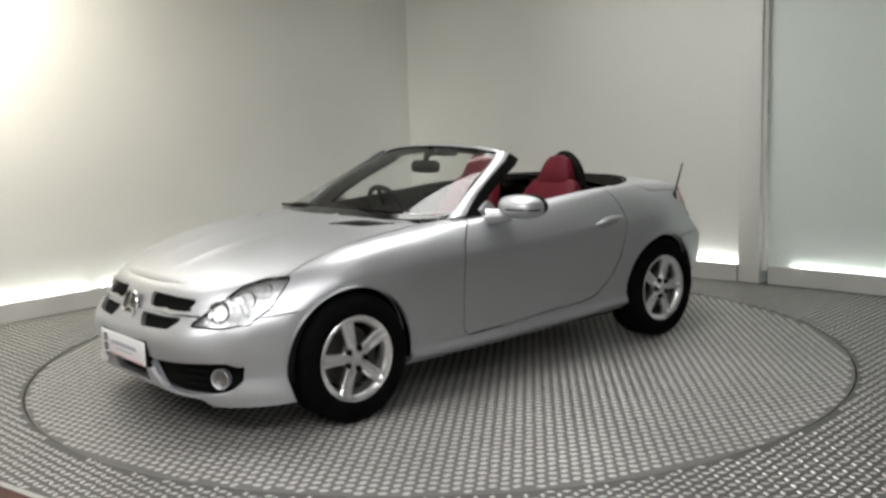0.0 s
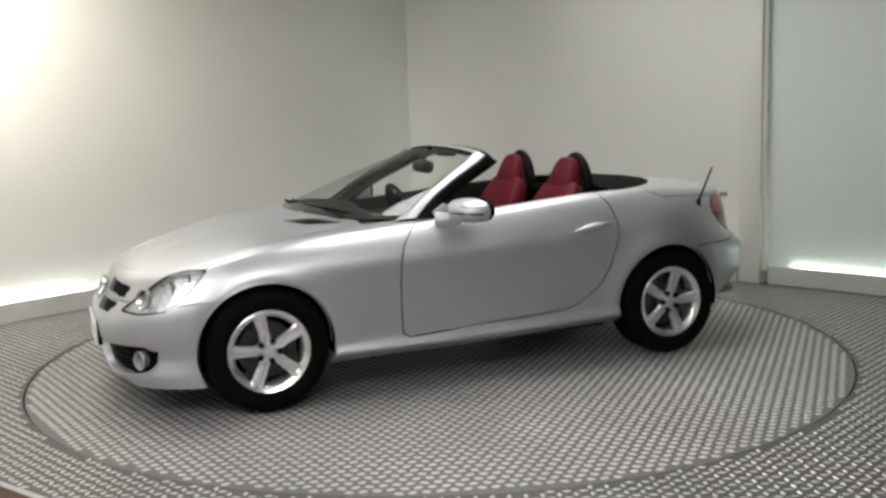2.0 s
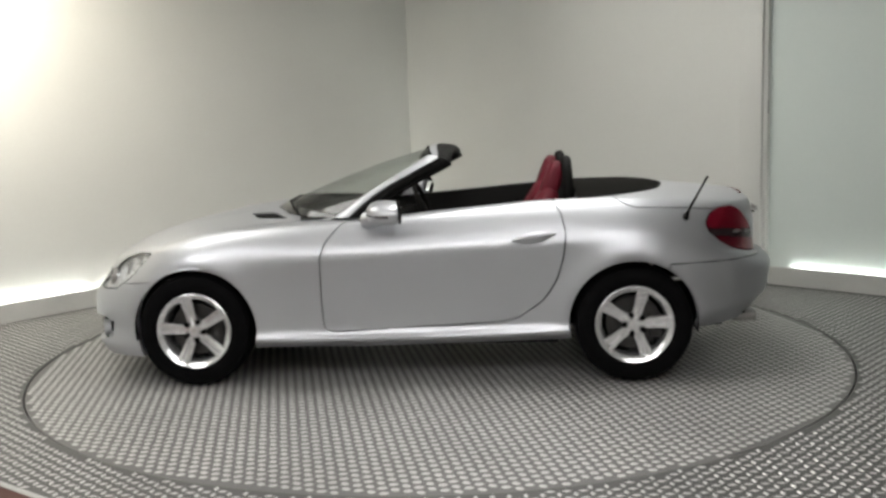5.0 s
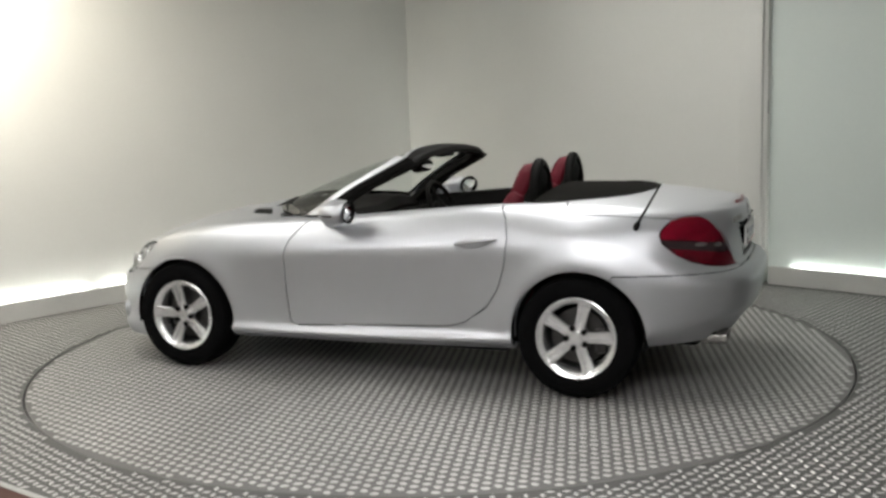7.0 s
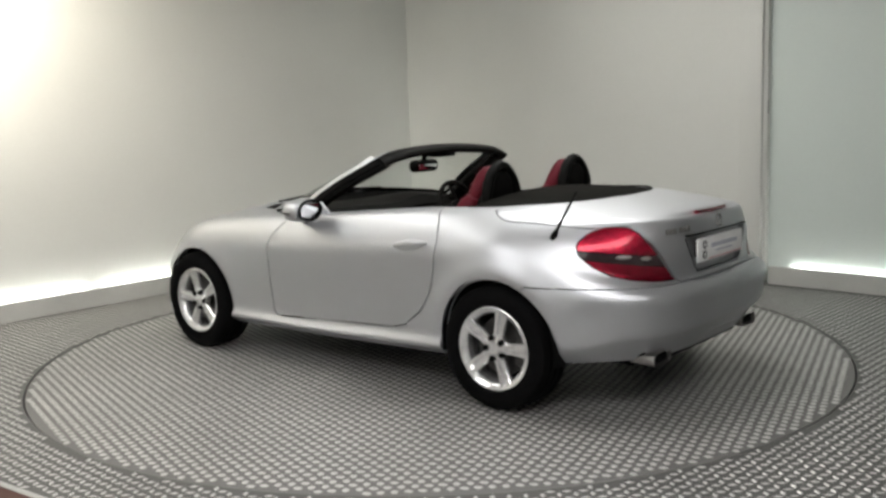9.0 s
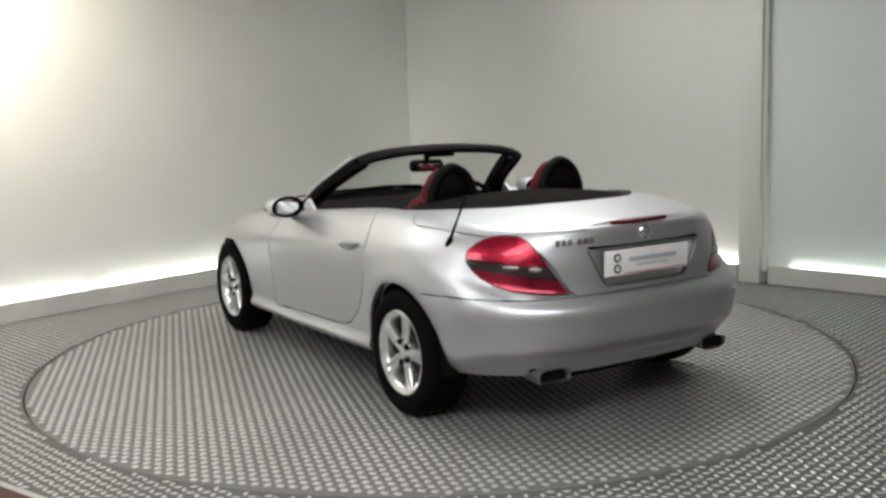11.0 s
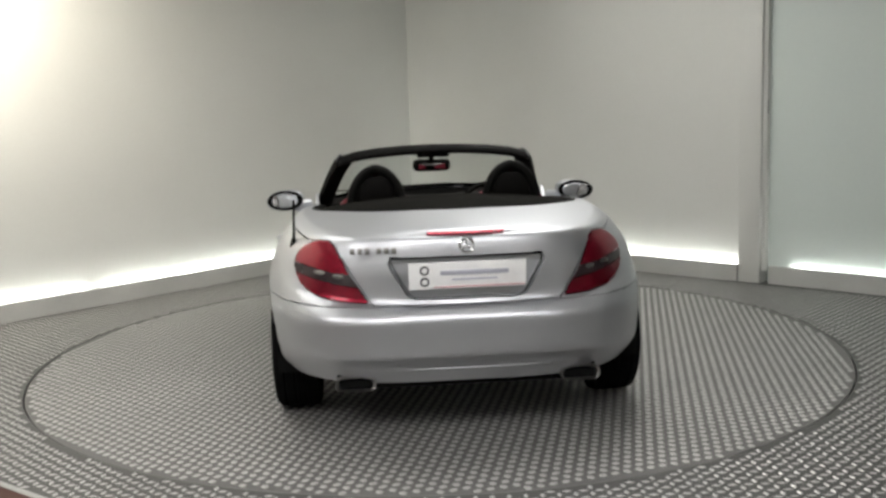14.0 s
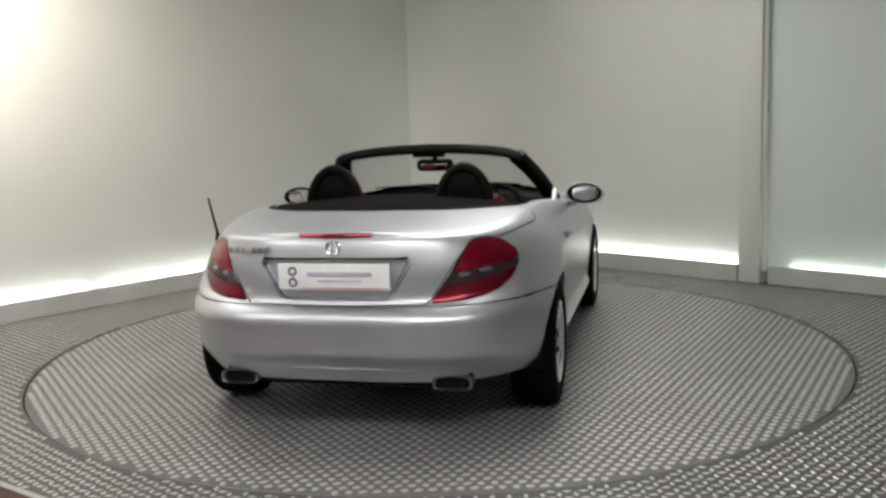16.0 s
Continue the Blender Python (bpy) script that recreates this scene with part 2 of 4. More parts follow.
# ---- room ----
CORNER = Vector((-0.248, 4.578, 0))
ALONG_A = Vector((-0.66388, -0.74784, 0))
ALONG_B = Vector((0.7127, -0.7015, 0))
OUT_A = Vector((-0.74784, 0.66388, 0))
OUT_B = Vector((0.7015, 0.7127, 0))
ROOM, HEIGHT = 10.5, 3.2


def slab(origin, along, out, s0, s1, d0, d1, z0, z1, bevel=0.0):
    """A box along a wall: s0 to s1 along it, d0 to d1 outwards, z0 to z1 up."""
    bm = bmesh.new()
    bmesh.ops.create_cube(bm, size=1)
    for v in bm.verts:
        s, d, z = (s0, s1)[v.co.x > 0], (d0, d1)[v.co.y > 0], (z0, z1)[v.co.z > 0]
        v.co = origin + along * s + out * d + Vector((0, 0, z))
    bmesh.ops.recalc_face_normals(bm, faces=bm.faces)
    if bevel:
        bmesh.ops.bevel(bm, geom=bm.edges[:], offset=bevel, segments=2, affect="EDGES", profile=0.5)
    return bm


def setting(name, bm, mat, label, category, smooth=False):
    return tagged(link(name, bm, mat, smooth=smooth), label, category, kind="structure")


TROUGH = 0.085
wall_a = setting("wall_west", slab(CORNER, ALONG_A, OUT_A, -0.3, ROOM, TROUGH, TROUGH + 0.12, 0, HEIGHT), WALL,
                 "smooth white wall lit from a strip at its foot", "wall")
POST0, POST1 = 3.875, 4.125
wall_b = setting("wall_north", slab(CORNER, ALONG_B, OUT_B, -0.3, POST0 + 0.1, TROUGH, TROUGH + 0.12, 0, HEIGHT), WALL,
                 "smooth white wall lit from a strip at its foot", "wall")
wall_c = setting("wall_east", slab(CORNER, ALONG_B, OUT_B, POST1 - 0.032, 6.6, 0.112, 0.23, 0, HEIGHT), WALL_COOL,
                 "glossy pale greenish white wall panel beside a post", "wall")
# out of view: this stretch is dark so that the car doors reflect darker
setting("dark_reflection_wall", slab(CORNER, ALONG_B, OUT_B, 6.6, ROOM, 0.112, 0.23, 0, HEIGHT), WALL_DARK, "unseen dark wall end added to darken reflections in the car", "wall")
far = CORNER + ALONG_A * ROOM
FAR_A = far.copy()
setting("wall_south", slab(far, ALONG_B, -OUT_B, -0.3, ROOM + 0.3, -0.1, 0.02, 0, HEIGHT), WALL, "plain pale wall behind the viewer", "wall")
far = CORNER + ALONG_B * ROOM
setting("wall_southeast", slab(far, ALONG_A, -OUT_A, -0.3, ROOM + 0.3, -0.1, 0.02, 0, HEIGHT), WALL, "plain grey wall behind the viewer", "wall")
setting("ceiling", slab(CORNER, ALONG_A, OUT_A, -0.5, ROOM + 0.5, -ROOM - 1, 1, HEIGHT, HEIGHT + 0.1), CEILING, "plain pale ceiling", "ceiling")


def plinth(name, along, out, s0, s1, d, gaps, CORNER=CORNER):
    setting(name, slab(CORNER, along, out, s0, s1, d, d + 0.03, 0, 0.148, 0.003), PLINTH, "grey painted plinth hiding a light trough", "plinth")
    for a, b in gaps:
        bm = slab(CORNER, along, out, a, b, d + 0.036, d + 0.06, 0.1, 0.115, 0.002)
        tagged(link("light_strip", bm, STRIP, smooth=False), "cool white light strip in the trough behind the plinth", "light strip", group="light strips")


plinth("plinth_1", ALONG_A, OUT_A, -0.05, ROOM, 0.0, [(0.05, 3.73), (3.88, 5.6), (5.7, 7.6), (7.7, 10.3)])
plinth("plinth_2", ALONG_B, OUT_B, -0.02, POST0, 0.0, [(0.05, 3.86)])
plinth("plinth_3", ALONG_B, OUT_B, POST1, ROOM, 0.05, [(4.31, 6.3)])

# unseen plinth and strips, added to brighten what the car reflects
plinth("fill_plinth", ALONG_B, -OUT_B, 0.1, 7.0, -0.2, [(0.2, 3.3), (3.45, 6.9)], FAR_A)

post = tagged(new("wall_post"), "white boxed post with a dark hinge joint", "post", kind="structure")
part("casing", slab(CORNER, ALONG_B, OUT_B, POST0, POST1 - 0.062, 0.022, 0.2, 0, HEIGHT, 0.006), WALL, post)
part("rebate", slab(CORNER, ALONG_B, OUT_B, POST1 - 0.07, POST1 - 0.03, 0.06, 0.125, 0.1, HEIGHT), WALL, post)
part("hinge", cyl(0.014, 0.11, Matrix.Translation(CORNER + ALONG_B * (POST1 - 0.04) + OUT_B * 0.075 + Vector((0, 0, 1.45))), 16, bevel=0.003), STEEL, post)

# floor of tread plate round the turntable
R_TABLE = 2.468
square = [CORNER - (ALONG_A + ALONG_B) * 0.4, CORNER + ALONG_A * (ROOM + 0.3) - ALONG_B * 0.3,
          CORNER + (ALONG_A + ALONG_B) * (ROOM + 0.3), CORNER + ALONG_B * (ROOM + 0.3) - ALONG_A * 0.3]


def to_edge(ang):
    d = Vector((math.cos(ang), math.sin(ang), 0))
    best = 1e9
    for a, b in zip(square, square[1:] + square[:1]):
        e = b - a
        den = d.x * e.y - d.y * e.x
        if abs(den) > 1e-9:
            t = (a.x * e.y - a.y * e.x) / den
            k = (a.x * d.y - a.y * d.x) / den
            if t > 0 and -1e-6 <= k <= 1 + 1e-6:
                best = min(best, t)
    return d * best


bm = bmesh.new()
N = 180
inner, lip, outer = [], [], []
for i in range(N):
    ang = 2 * math.pi * i / N
    c = Vector((math.cos(ang), math.sin(ang), 0))
    lip.append(bm.verts.new(c * (R_TABLE + 0.008) + Vector((0, 0, -0.12))))
    inner.append(bm.verts.new(c * (R_TABLE + 0.008)))
    outer.append(bm.verts.new(to_edge(ang)))
for i in range(N):
    j = (i + 1) % N
    bm.faces.new((inner[i], outer[i], outer[j], inner[j]))
    bm.faces.new((lip[i], inner[i], inner[j], lip[j]))
bm.faces.new(lip)
floor = setting("floor", bm, FLOOR_METAL, "grey aluminium tread plate floor", "floor")

BUMP = 0.046


def tread_field(inside, mat, step=BUMP, turn=0.35, size=1.0):
    """Low lozenges, alternately turned, on a diagonal lattice."""
    verts, faces = [], []
    n = int(6.5 / step)
    ct, st = math.cos(turn), math.sin(turn)
    for i in range(-n, n + 1):
        for j in range(-n, n + 1):
            px, py = i * step, j * step
            x, y = px * ct - py * st, px * st + py * ct
            if not inside(x, y):
                continue
            a = turn + (math.pi / 4 if (i + j) % 2 else -math.pi / 4)
            l, w = (0.0205 + random.uniform(-0.001, 0.001)) * size, 0.0105 * size
            ca, sa = math.cos(a), math.sin(a)
            k = len(verts)
            h = 0.0026 + random.uniform(-0.0004, 0.0003)
            for u, v, z in ((-l, 0, 0), (0, -w, 0), (l, 0, 0), (0, w, 0), (-l * 0.55, 0, h), (0, -w * 0.45, h), (l * 0.55, 0, h), (0, w * 0.45, h)):
                verts.append((x + u * ca - v * sa, y + u * sa + v * ca, z))
            for q in ((0, 1, 5, 4), (1, 2, 6, 5), (2, 3, 7, 6), (3, 0, 4, 7), (4, 5, 6, 7)):
                faces.append(tuple(k + m for m in q))
    me = bpy.data.meshes.new("tread_pattern")
    me.from_pydata(verts, [], faces)
    me.materials.append(mat)
    return new("tread_pattern", me)


def stud_field(radius, mat, step=0.0555, turn=-0.28):
    """Low oval studs in staggered rows inside a circle, slightly uneven in height and size."""
    verts, faces = [], []
    n = int(radius / step * 1.2) + 1
    ct, st = math.cos(turn), math.sin(turn)
    for i in range(-n, n + 1):
        for j in range(-n, n + 1):
            px, py = (i + 0.5 * (j % 2)) * step, j * step * 0.866
            x, y = px * ct - py * st, px * st + py * ct
            if x * x + y * y > radius * radius:
                continue
            a = turn + (0.5 if (i + j) % 2 else -0.5)
            ca, sa = math.cos(a), math.sin(a)
            l, w, h = 0.0205 + random.uniform(-0.001, 0.001), 0.0158, 0.0028 + random.uniform(-0.0005, 0.0004)
            k = len(verts)
            for f, z in ((1.0, 0.0), (0.8, h * 0.7), (0.42, h)):
                for q in range(8):
                    u, v = l * f * math.cos(q * math.pi / 4), w * f * math.sin(q * math.pi / 4)
                    verts.append((x + u * ca - v * sa, y + u * sa + v * ca, z))
            for ring in (0, 8):
                for q in range(8):
                    r = (q + 1) % 8
                    faces.append((k + ring + q, k + ring + r, k + ring + 8 + r, k + ring + 8 + q))
            faces.append(tuple(k + 16 + q for q in range(8)))
    me = bpy.data.meshes.new("tread_pattern")
    me.from_pydata(verts, [], faces)
    me.materials.append(mat)
    return new("tread_pattern", me)


def in_room(x, y):
    p = Vector((x, y, 0)) - CORNER
    return p.dot(OUT_A) < -0.02 and p.dot(OUT_B) < -0.02 and x * x + y * y > (R_TABLE + 0.026) ** 2 and y > -4.6 and edge_side(x, y) > 0.03


# the tread plate ends at a dark trim in front of brown carpet
EDGE0, EDGE1 = Vector((-1.861, -2.178, 0)), Vector((-1.62, -2.354, 0))
EDGE_DIR = (EDGE1 - EDGE0).normalized()
EDGE_OUT = Vector((EDGE_DIR.y, -EDGE_DIR.x, 0))


def edge_side(x, y):
    return -(Vector((x, y, 0)) - EDGE0).dot(EDGE_OUT)


floor_tread = tread_field(in_room, FLOOR_TREAD, size=1.1, turn=radians(45.5))
floor_tread.parent = floor
tagged(floor_tread, "raised lozenge tread", kind="stuff")
turntable = tagged(new("turntable"), "round aluminium tread plate turntable set in the floor", "turntable")
part("disc", lathe([(0.0001, -0.06), (R_TABLE, -0.06), (R_TABLE, -0.003), (R_TABLE - 0.003, 0), (0.0001, 0)], seg=180), PLATE_METAL, turntable, sharp=30)
t_tread = stud_field(R_TABLE - 0.021, TREAD)
t_tread.parent = turntable
tagged(t_tread, "raised oval tread studs", kind="stuff")


def ceiling_light(x, y, z, sx, sy, turn, mat, label, tilt=0.0):
    e = tagged(new("ceiling_light"), label, "ceiling light", group="ceiling lights")
    e.matrix_basis = pose(x, y, z, tilt, 0, turn)
    part("diffuser", box(sx, sy, 0.02, Matrix.Translation((0, 0, -0.02)), 0.004), mat, e, smooth=False)
    part("housing", box(sx + 0.04, sy + 0.04, 0.05, Matrix.Translation((0, 0, 0.02)), 0.006), CEILING, e, smooth=False)
    return e


ceiling_light(0.55, -0.45, HEIGHT - 0.05, 2.0, 1.4, 47.7, TUBE_MAIN, "bright square ceiling light over the turntable")
# added out of view, to brighten the car surfaces that face the viewer
ceiling_light(0.2, -4.8, HEIGHT - 0.05, 4.0, 1.2, 0.0, TUBE_FILL, "long unseen fill light in front of the turntable")
# unseen lights, set wherever the walls needed more brightness
for x, y, wide in ((-2.5, -0.4, 2.1), (1.1, 1.3, 1.3), (-1.2, -6.4, 2.1)):
    ceiling_light(x, y, HEIGHT - 0.05, wide, 1.5, 47.7, TUBE, "wide unseen ceiling light placed to brighten the walls")
# another added fill light, for the floor on the left
ceiling_light(-3.5, -3.7, HEIGHT - 0.05, 2.0, 1.3, 47.7, TUBE_FILL, "unseen fill light beside the turntable")


def wall_washer(s, d, z, aim_s, aim_z, power=1.0):
    """A warm spotlight under the ceiling that is turned to the wall."""
    eye = CORNER + ALONG_A * s - OUT_A * d + Vector((0, 0, z))
    target = CORNER + ALONG_A * aim_s + OUT_A * TROUGH + Vector((0, 0, aim_z))
    lamp = bpy.data.lights.new("wall_washer_lamp", "SPOT")
    lamp.energy, lamp.color, lamp.spot_size, lamp.spot_blend, lamp.shadow_soft_size = LIGHT_WARM * power, (1.0, 0.92, 0.78), radians(120), 1.0, 0.06
    ob = new("wall_washer_lamp", lamp)
    ob.matrix_world = look(eye, target)
    fixture = tagged(new("wall_washer"), "small spotlight under the ceiling turned to the wall", "spotlight", group="wall washers")
    fixture.matrix_world = look(eye, target)
    part("can", lathe([(0.05, 0.0), (0.056, 0.0), (0.056, 0.12), (0.03, 0.14), (0.0001, 0.14)], Matrix.Translation((0, 0, 0.02)), 24), TRIM, fixture)
    part("bracket", cyl(0.01, HEIGHT - z, fixture.matrix_world.inverted() @ Matrix.Translation(eye + Vector((0, 0, (HEIGHT - z) / 2 + 0.06))), 10), TRIM, fixture)


wall_washer(5.25, 0.85, 2.95, 4.4, 2.2)
# second washer is added out of view, to brighten floor and wall at left
wall_washer(6.9, 0.75, 2.95, 6.9, 1.6, 0.6)

# carpet in front of the edge of the tread plate
carpet = setting("carpet", slab(EDGE0, EDGE_DIR, EDGE_OUT, -4.0, 1.6, 0.03, 1.6, 0.001, 0.012, 0.003), BROWN, "dark brown carpet along the edge of the plate floor", "carpet")
setting("edge_trim", slab(EDGE0, EDGE_DIR, EDGE_OUT, -4.0, 1.6, 0.0, 0.028, 0.001, 0.014, 0.003), PLINTH, "narrow dark metal trim at the edge of the floor", "trim")


# ---- car ----
WHEEL_X, WHEEL_R, WHEEL_Y = 1.215, 0.316, 0.885
KNOTS = [-2.05, -1.85, -1.6, -1.215, -0.85, -0.3, 0.3, 0.8, 1.215, 1.7, 2.03]
# each level of the body side, from the sill up: nose x, tail x, heights and half widths at the knots
LEVELS = [
    (1.895, -1.93, [.28, .275, .268, .25, .225, .21, .2, .2, .19, .155, .155], [.78, .80, .82, .82, .80, .795, .795, .80, .84, .87, .85]),
    (1.945, -1.995, [.375, .355, .33, .30, .275, .26, .25, .25, .245, .22, .215], [.83, .84, .86, .866, .864, .862, .862, .864, .864, .87, .85]),
    (1.965, -2.045, [.43, .415, .395, .37, .34, .32, .305, .31, .33, .31, .29], [.85, .86, .873, .875, .846, .837, .837, .846, .866, .85, .83]),
    (1.985, -2.058, [.51, .50, .49, .48, .48, .47, .46, .46, .46, .42, .38], [.86, .87, .882, .886, .856, .846, .846, .856, .874, .857, .84]),
    (1.99, -2.068, [.585, .59, .60, .62, .63, .61, .60, .60, .60, .53, .47], [.86, .872, .886, .892, .866, .857, .857, .865, .876, .857, .84]),
    (1.95, -2.04, [.628, .65, .69, .74, .76, .74, .715, .70, .69, .61, .545], [.845, .862, .878, .888, .873, .868, .866, .867, .866, .847, .83]),
    (1.91, -1.985, [.66, .70, .765, .83, .83, .805, .775, .765, .75, .665, .60], [.825, .84, .856, .866, .852, .848, .847, .848, .848, .828, .81]),
    (1.885, -1.985, [.80, .82, .86, .90, .905, .873, .84, .825, .80, .714, .65], [.785, .797, .808, .818, .815, .811, .808, .81, .815, .79, .77]),
    (1.862, -1.965, [.925, .925, .935, .955, .957, .922, .885, .862, .83, .74, .678], [.72, .73, .745, .765, .775, .777, .772, .768, .768, .745, .72]),
    (1.838, -1.93, [.945, .95, .962, .983, .98, .945, .90, .875, .845, .755, .695], [.66, .675, .695, .725, .744, .749, .742, .735, .73, .70, .67]),
]
NF, NM, NR = 44, 60, 44


def outline(level):
    """Points of one level from the middle of the nose along the left side to the middle of the tail."""
    nose, tail, zs, ws = level
    def corner(sign, end, n, p, q):
        start = 0.95
        dense = []
        for i in range(401):
            phi = math.pi / 2 * i / 400
            x = start + (abs(end) - start) * max(0.0, math.cos(phi)) ** (2 / p)
            dense.append((x, math.sin(phi) ** (2 / q)))
        acc = [0.0]
        for a, b in zip(dense, dense[1:]):
            acc.append(acc[-1] + math.hypot(b[0] - a[0], (b[1] - a[1]) * 0.85))
        out, k = [], 0
        for i in range(n + 1):
            want = acc[-1] * i / n
            while k < 399 and acc[k + 1] < want:
                k += 1
            f = (want - acc[k]) / max(1e-9, acc[k + 1] - acc[k])
            x = dense[k][0] + (dense[k + 1][0] - dense[k][0]) * f
            y = dense[k][1] + (dense[k + 1][1] - dense[k][1]) * f
            out.append((sign * x, y))
        return out
    plan = corner(1, nose, NF, 2.6, 3.0 if zs[-1] > 0.5 else 3.4 + (0.5 - zs[-1]) * 6)
    plan += [(0.95 - 1.9 * i / NM, 1.0) for i in range(1, NM)]
    plan += corner(-1, tail, NR, 2.9, 3.4 if zs[0] > 0.6 else 3.9)[::-1]
    pts = []
    for x, y in plan:
        nx = 0.95 + (x - 0.95) * (2.03 - 0.95) / (nose - 0.95) if x > 0.95 else -0.95 + (x + 0.95) * (2.05 - 0.95) / (-tail - 0.95) if x < -0.95 else x
        pts.append(Vector((x, y * 1.035 * spline(KNOTS, ws, nx), spline(KNOTS, zs, nx))))
    pts[0].y = pts[-1].y = 0.0
    return pts


RAILS = [outline(l) for l in LEVELS]
VSUB = 5


def catmull(a, b, c, d, t):
    return 0.5 * ((2 * b) + (c - a) * t + (2 * a - 5 * b + 4 * c - d) * t * t + (3 * b - a - 3 * c + d) * t**3)


def body_grid():
    rows = []
    n = len(RAILS)
    for k in range(n - 1):
        for s in range(VSUB):
            t = s / VSUB
            row = []
            for i in range(len(RAILS[0])):
                b, c = RAILS[k][i], RAILS[k + 1][i]
                a = RAILS[k - 1][i] if k else 2 * b - c
                d = RAILS[k + 2][i] if k + 2 < n else 2 * c - b
                row.append(catmull(a, b, c, d, t))
            rows.append(row)
    rows.append([p.copy() for p in RAILS[-1]])
    # the arches swell outwards round the wheels
    for row in rows[:-6]:
        for p in row:
            if p.y > 0.6 and p.z > 0.24:
                for x, swell in ((WHEEL_X, 0.010), (-WHEEL_X, 0.016)):
                    r = math.hypot(p.x - x, p.z - 0.318)
                    p.y += swell * math.exp(-((r - 0.37) / (0.03 if r < 0.37 else 0.07)) ** 2) * min(1, (p.z - 0.24) * 8)
    return rows


HOOD_X = [-2.0, -1.7, -1.45, -1.2, -0.9, 0.3, 0.75, 0.95, 1.24, 1.6, 1.77, 1.85]
HOOD_Z = [0.958, 0.99, 1.015, 1.035, 1.035, 0.96, 0.953, 0.935, 0.888, 0.805, 0.748, 0.705]


def top_z(x, y, edge_y, edge_z):
    """Height of bonnet and boot lid: a crowned surface between the two shoulders."""
    mid_z = spline(HOOD_X, HOOD_Z, x)
    if edge_y < 1e-6:
        return edge_z
    f = abs(y) / edge_y
    z = edge_z + (mid_z - edge_z) * (1 - f ** 2.2) * min(1.0, edge_y / 0.3)
    if x > 0.6:
        # two ridges run from the windscreen to the star
        c = 0.11 + 0.16 * (x - 1.9) / -1.2
        z += 0.013 * (1 - f ** 6) * math.exp(-((abs(y) - c) / 0.028) ** 2) * min(1, (x - 0.6) * 3) * min(1, max(0, (1.8 - x) * 4))
    return z


def top_grid(n=26):
    rows = []
    for p in RAILS[-1]:
        row = []
        for j in range(-n, n + 1):
            f = j / n
            f = math.copysign(1 - (1 - abs(f)) ** 1.25, f)
            y = p.y * f
            row.append(Vector((p.x, y, top_z(p.x, y, p.y, p.z))))
        rows.append(row)
    return rows


side = sheet(body_grid())
mirror = side.copy()
for v in mirror.verts:
    v.co.y = -v.co.y
bmesh.ops.reverse_faces(mirror, faces=mirror.faces)
top = sheet(top_grid())
shell = join(side, mirror, top)
bmesh.ops.remove_doubles(shell, verts=shell.verts, dist=4e-4)
bmesh.ops.recalc_face_normals(shell, faces=shell.faces)


def arch(p):
    return min(math.hypot(p.x - x, p.z - 0.318) for x in (WHEEL_X, -WHEEL_X)) - 0.347 if abs(p.y) > 0.45 else 1.0


def both(g):
    """The same outline on both sides of the car."""
    return lambda p: g(Vector((p.x, abs(p.y), p.z)))


g_head = poly([(.535, .535), (.64, .585), (.743, .635), (.877, .705), (1.03, .735), (1.187, .738), (1.15, .687), (1.07, .604), (.946, .545), (.767, .528)], 0.002)
headlamp = both(lambda p: g_head(p.y - (p.x - 1.9), p.z) if p.x > 1.2 else 1.0)
g_tail = poly([(.445, .658), (.62, .835), (.70, .895), (.76, .915), (.9, .915), (1.01, .893), (1.1, .845), (1.095, .795), (1.0, .737), (.9, .702), (.78, .679), (.6, .662)], 0.002)
taillamp = both(lambda p: g_tail(p.y + p.x + 1.95, p.z) if p.x < -1.3 else 1.0)
g_door = poly([(.28, 1.2), (.30, .93), (.39, .875), (.465, .785), (.49, .70), (.492, .47), (.484, .315), (.45, .293), (-.5, .335), (-.6, .36), (-.73, .454),
               (-.80, .56), (-.838, .68), (-.855, .82), (-.83, .92), (-.795, .98), (-.78, 1.2)])
door = both(lambda p: g_door(p.x, p.z) if p.y > 0.5 else 1.0)
g_hole = poly([(.86, 0), (.83, .27), (.735, .5), (.575, .66), (.40, .718), (.1, .722), (-.3, .722), (-.85, .715), (-1.05, .675), (-1.22, .59), (-1.36, .44), (-1.44, .25), (-1.47, 0),
               (-1.44, -.25), (-1.36, -.44), (-1.22, -.59), (-1.05, -.675), (-.85, -.715), (-.3, -.722), (.1, -.722), (.4, -.718), (.575, -.66), (.735, -.5), (.83, -.27)])
hole = lambda p: g_hole(p.x, p.y) if p.z > 0.84 else 1.0
g_hood = poly([(.5, 0), (.5, .672), (.8, .712), (1.19, .75), (1.49, .752), (1.69, .668), (1.8, .64), (1.9, .52), (1.98, .3), (2.2, .2), (2.2, 0)])
bonnet = both(lambda p: max(g_hood(p.x, p.y), 0.575 - p.z) if p.x > 0.3 else 1.0)


def boot(p):
    line = spline([-2.0, -1.8, -1.6, -1.43, -1.235, -1.17, -1.13, -1.11], [.9, .905, .916, .931, .94, .963, .99, 1.02], p.x)
    return max(p.x + 1.11, 0.645 - p.z, min(line - p.z, abs(p.y) - 0.418 - (p.z - 0.64) * 0.62))


g_recess = poly([(.355, .852), (-.355, .852), (-.335, .80), (-.262, .68), (-.235, .668), (.235, .668), (.262, .68), (.335, .80)])
recess = lambda p: g_recess(p.y, p.z) if p.x < -1.7 else 1.0
g_side_vent = poly([(.28, .35), (.5, .36), (.7, .36), (.738, .335), (.738, .262), (.71, .235), (.5, .226), (.35, .222)], 0.006)
g_mid_vent = poly([(-.19, .338), (.19, .338), (.17, .24), (-.17, .24)], 0.006)
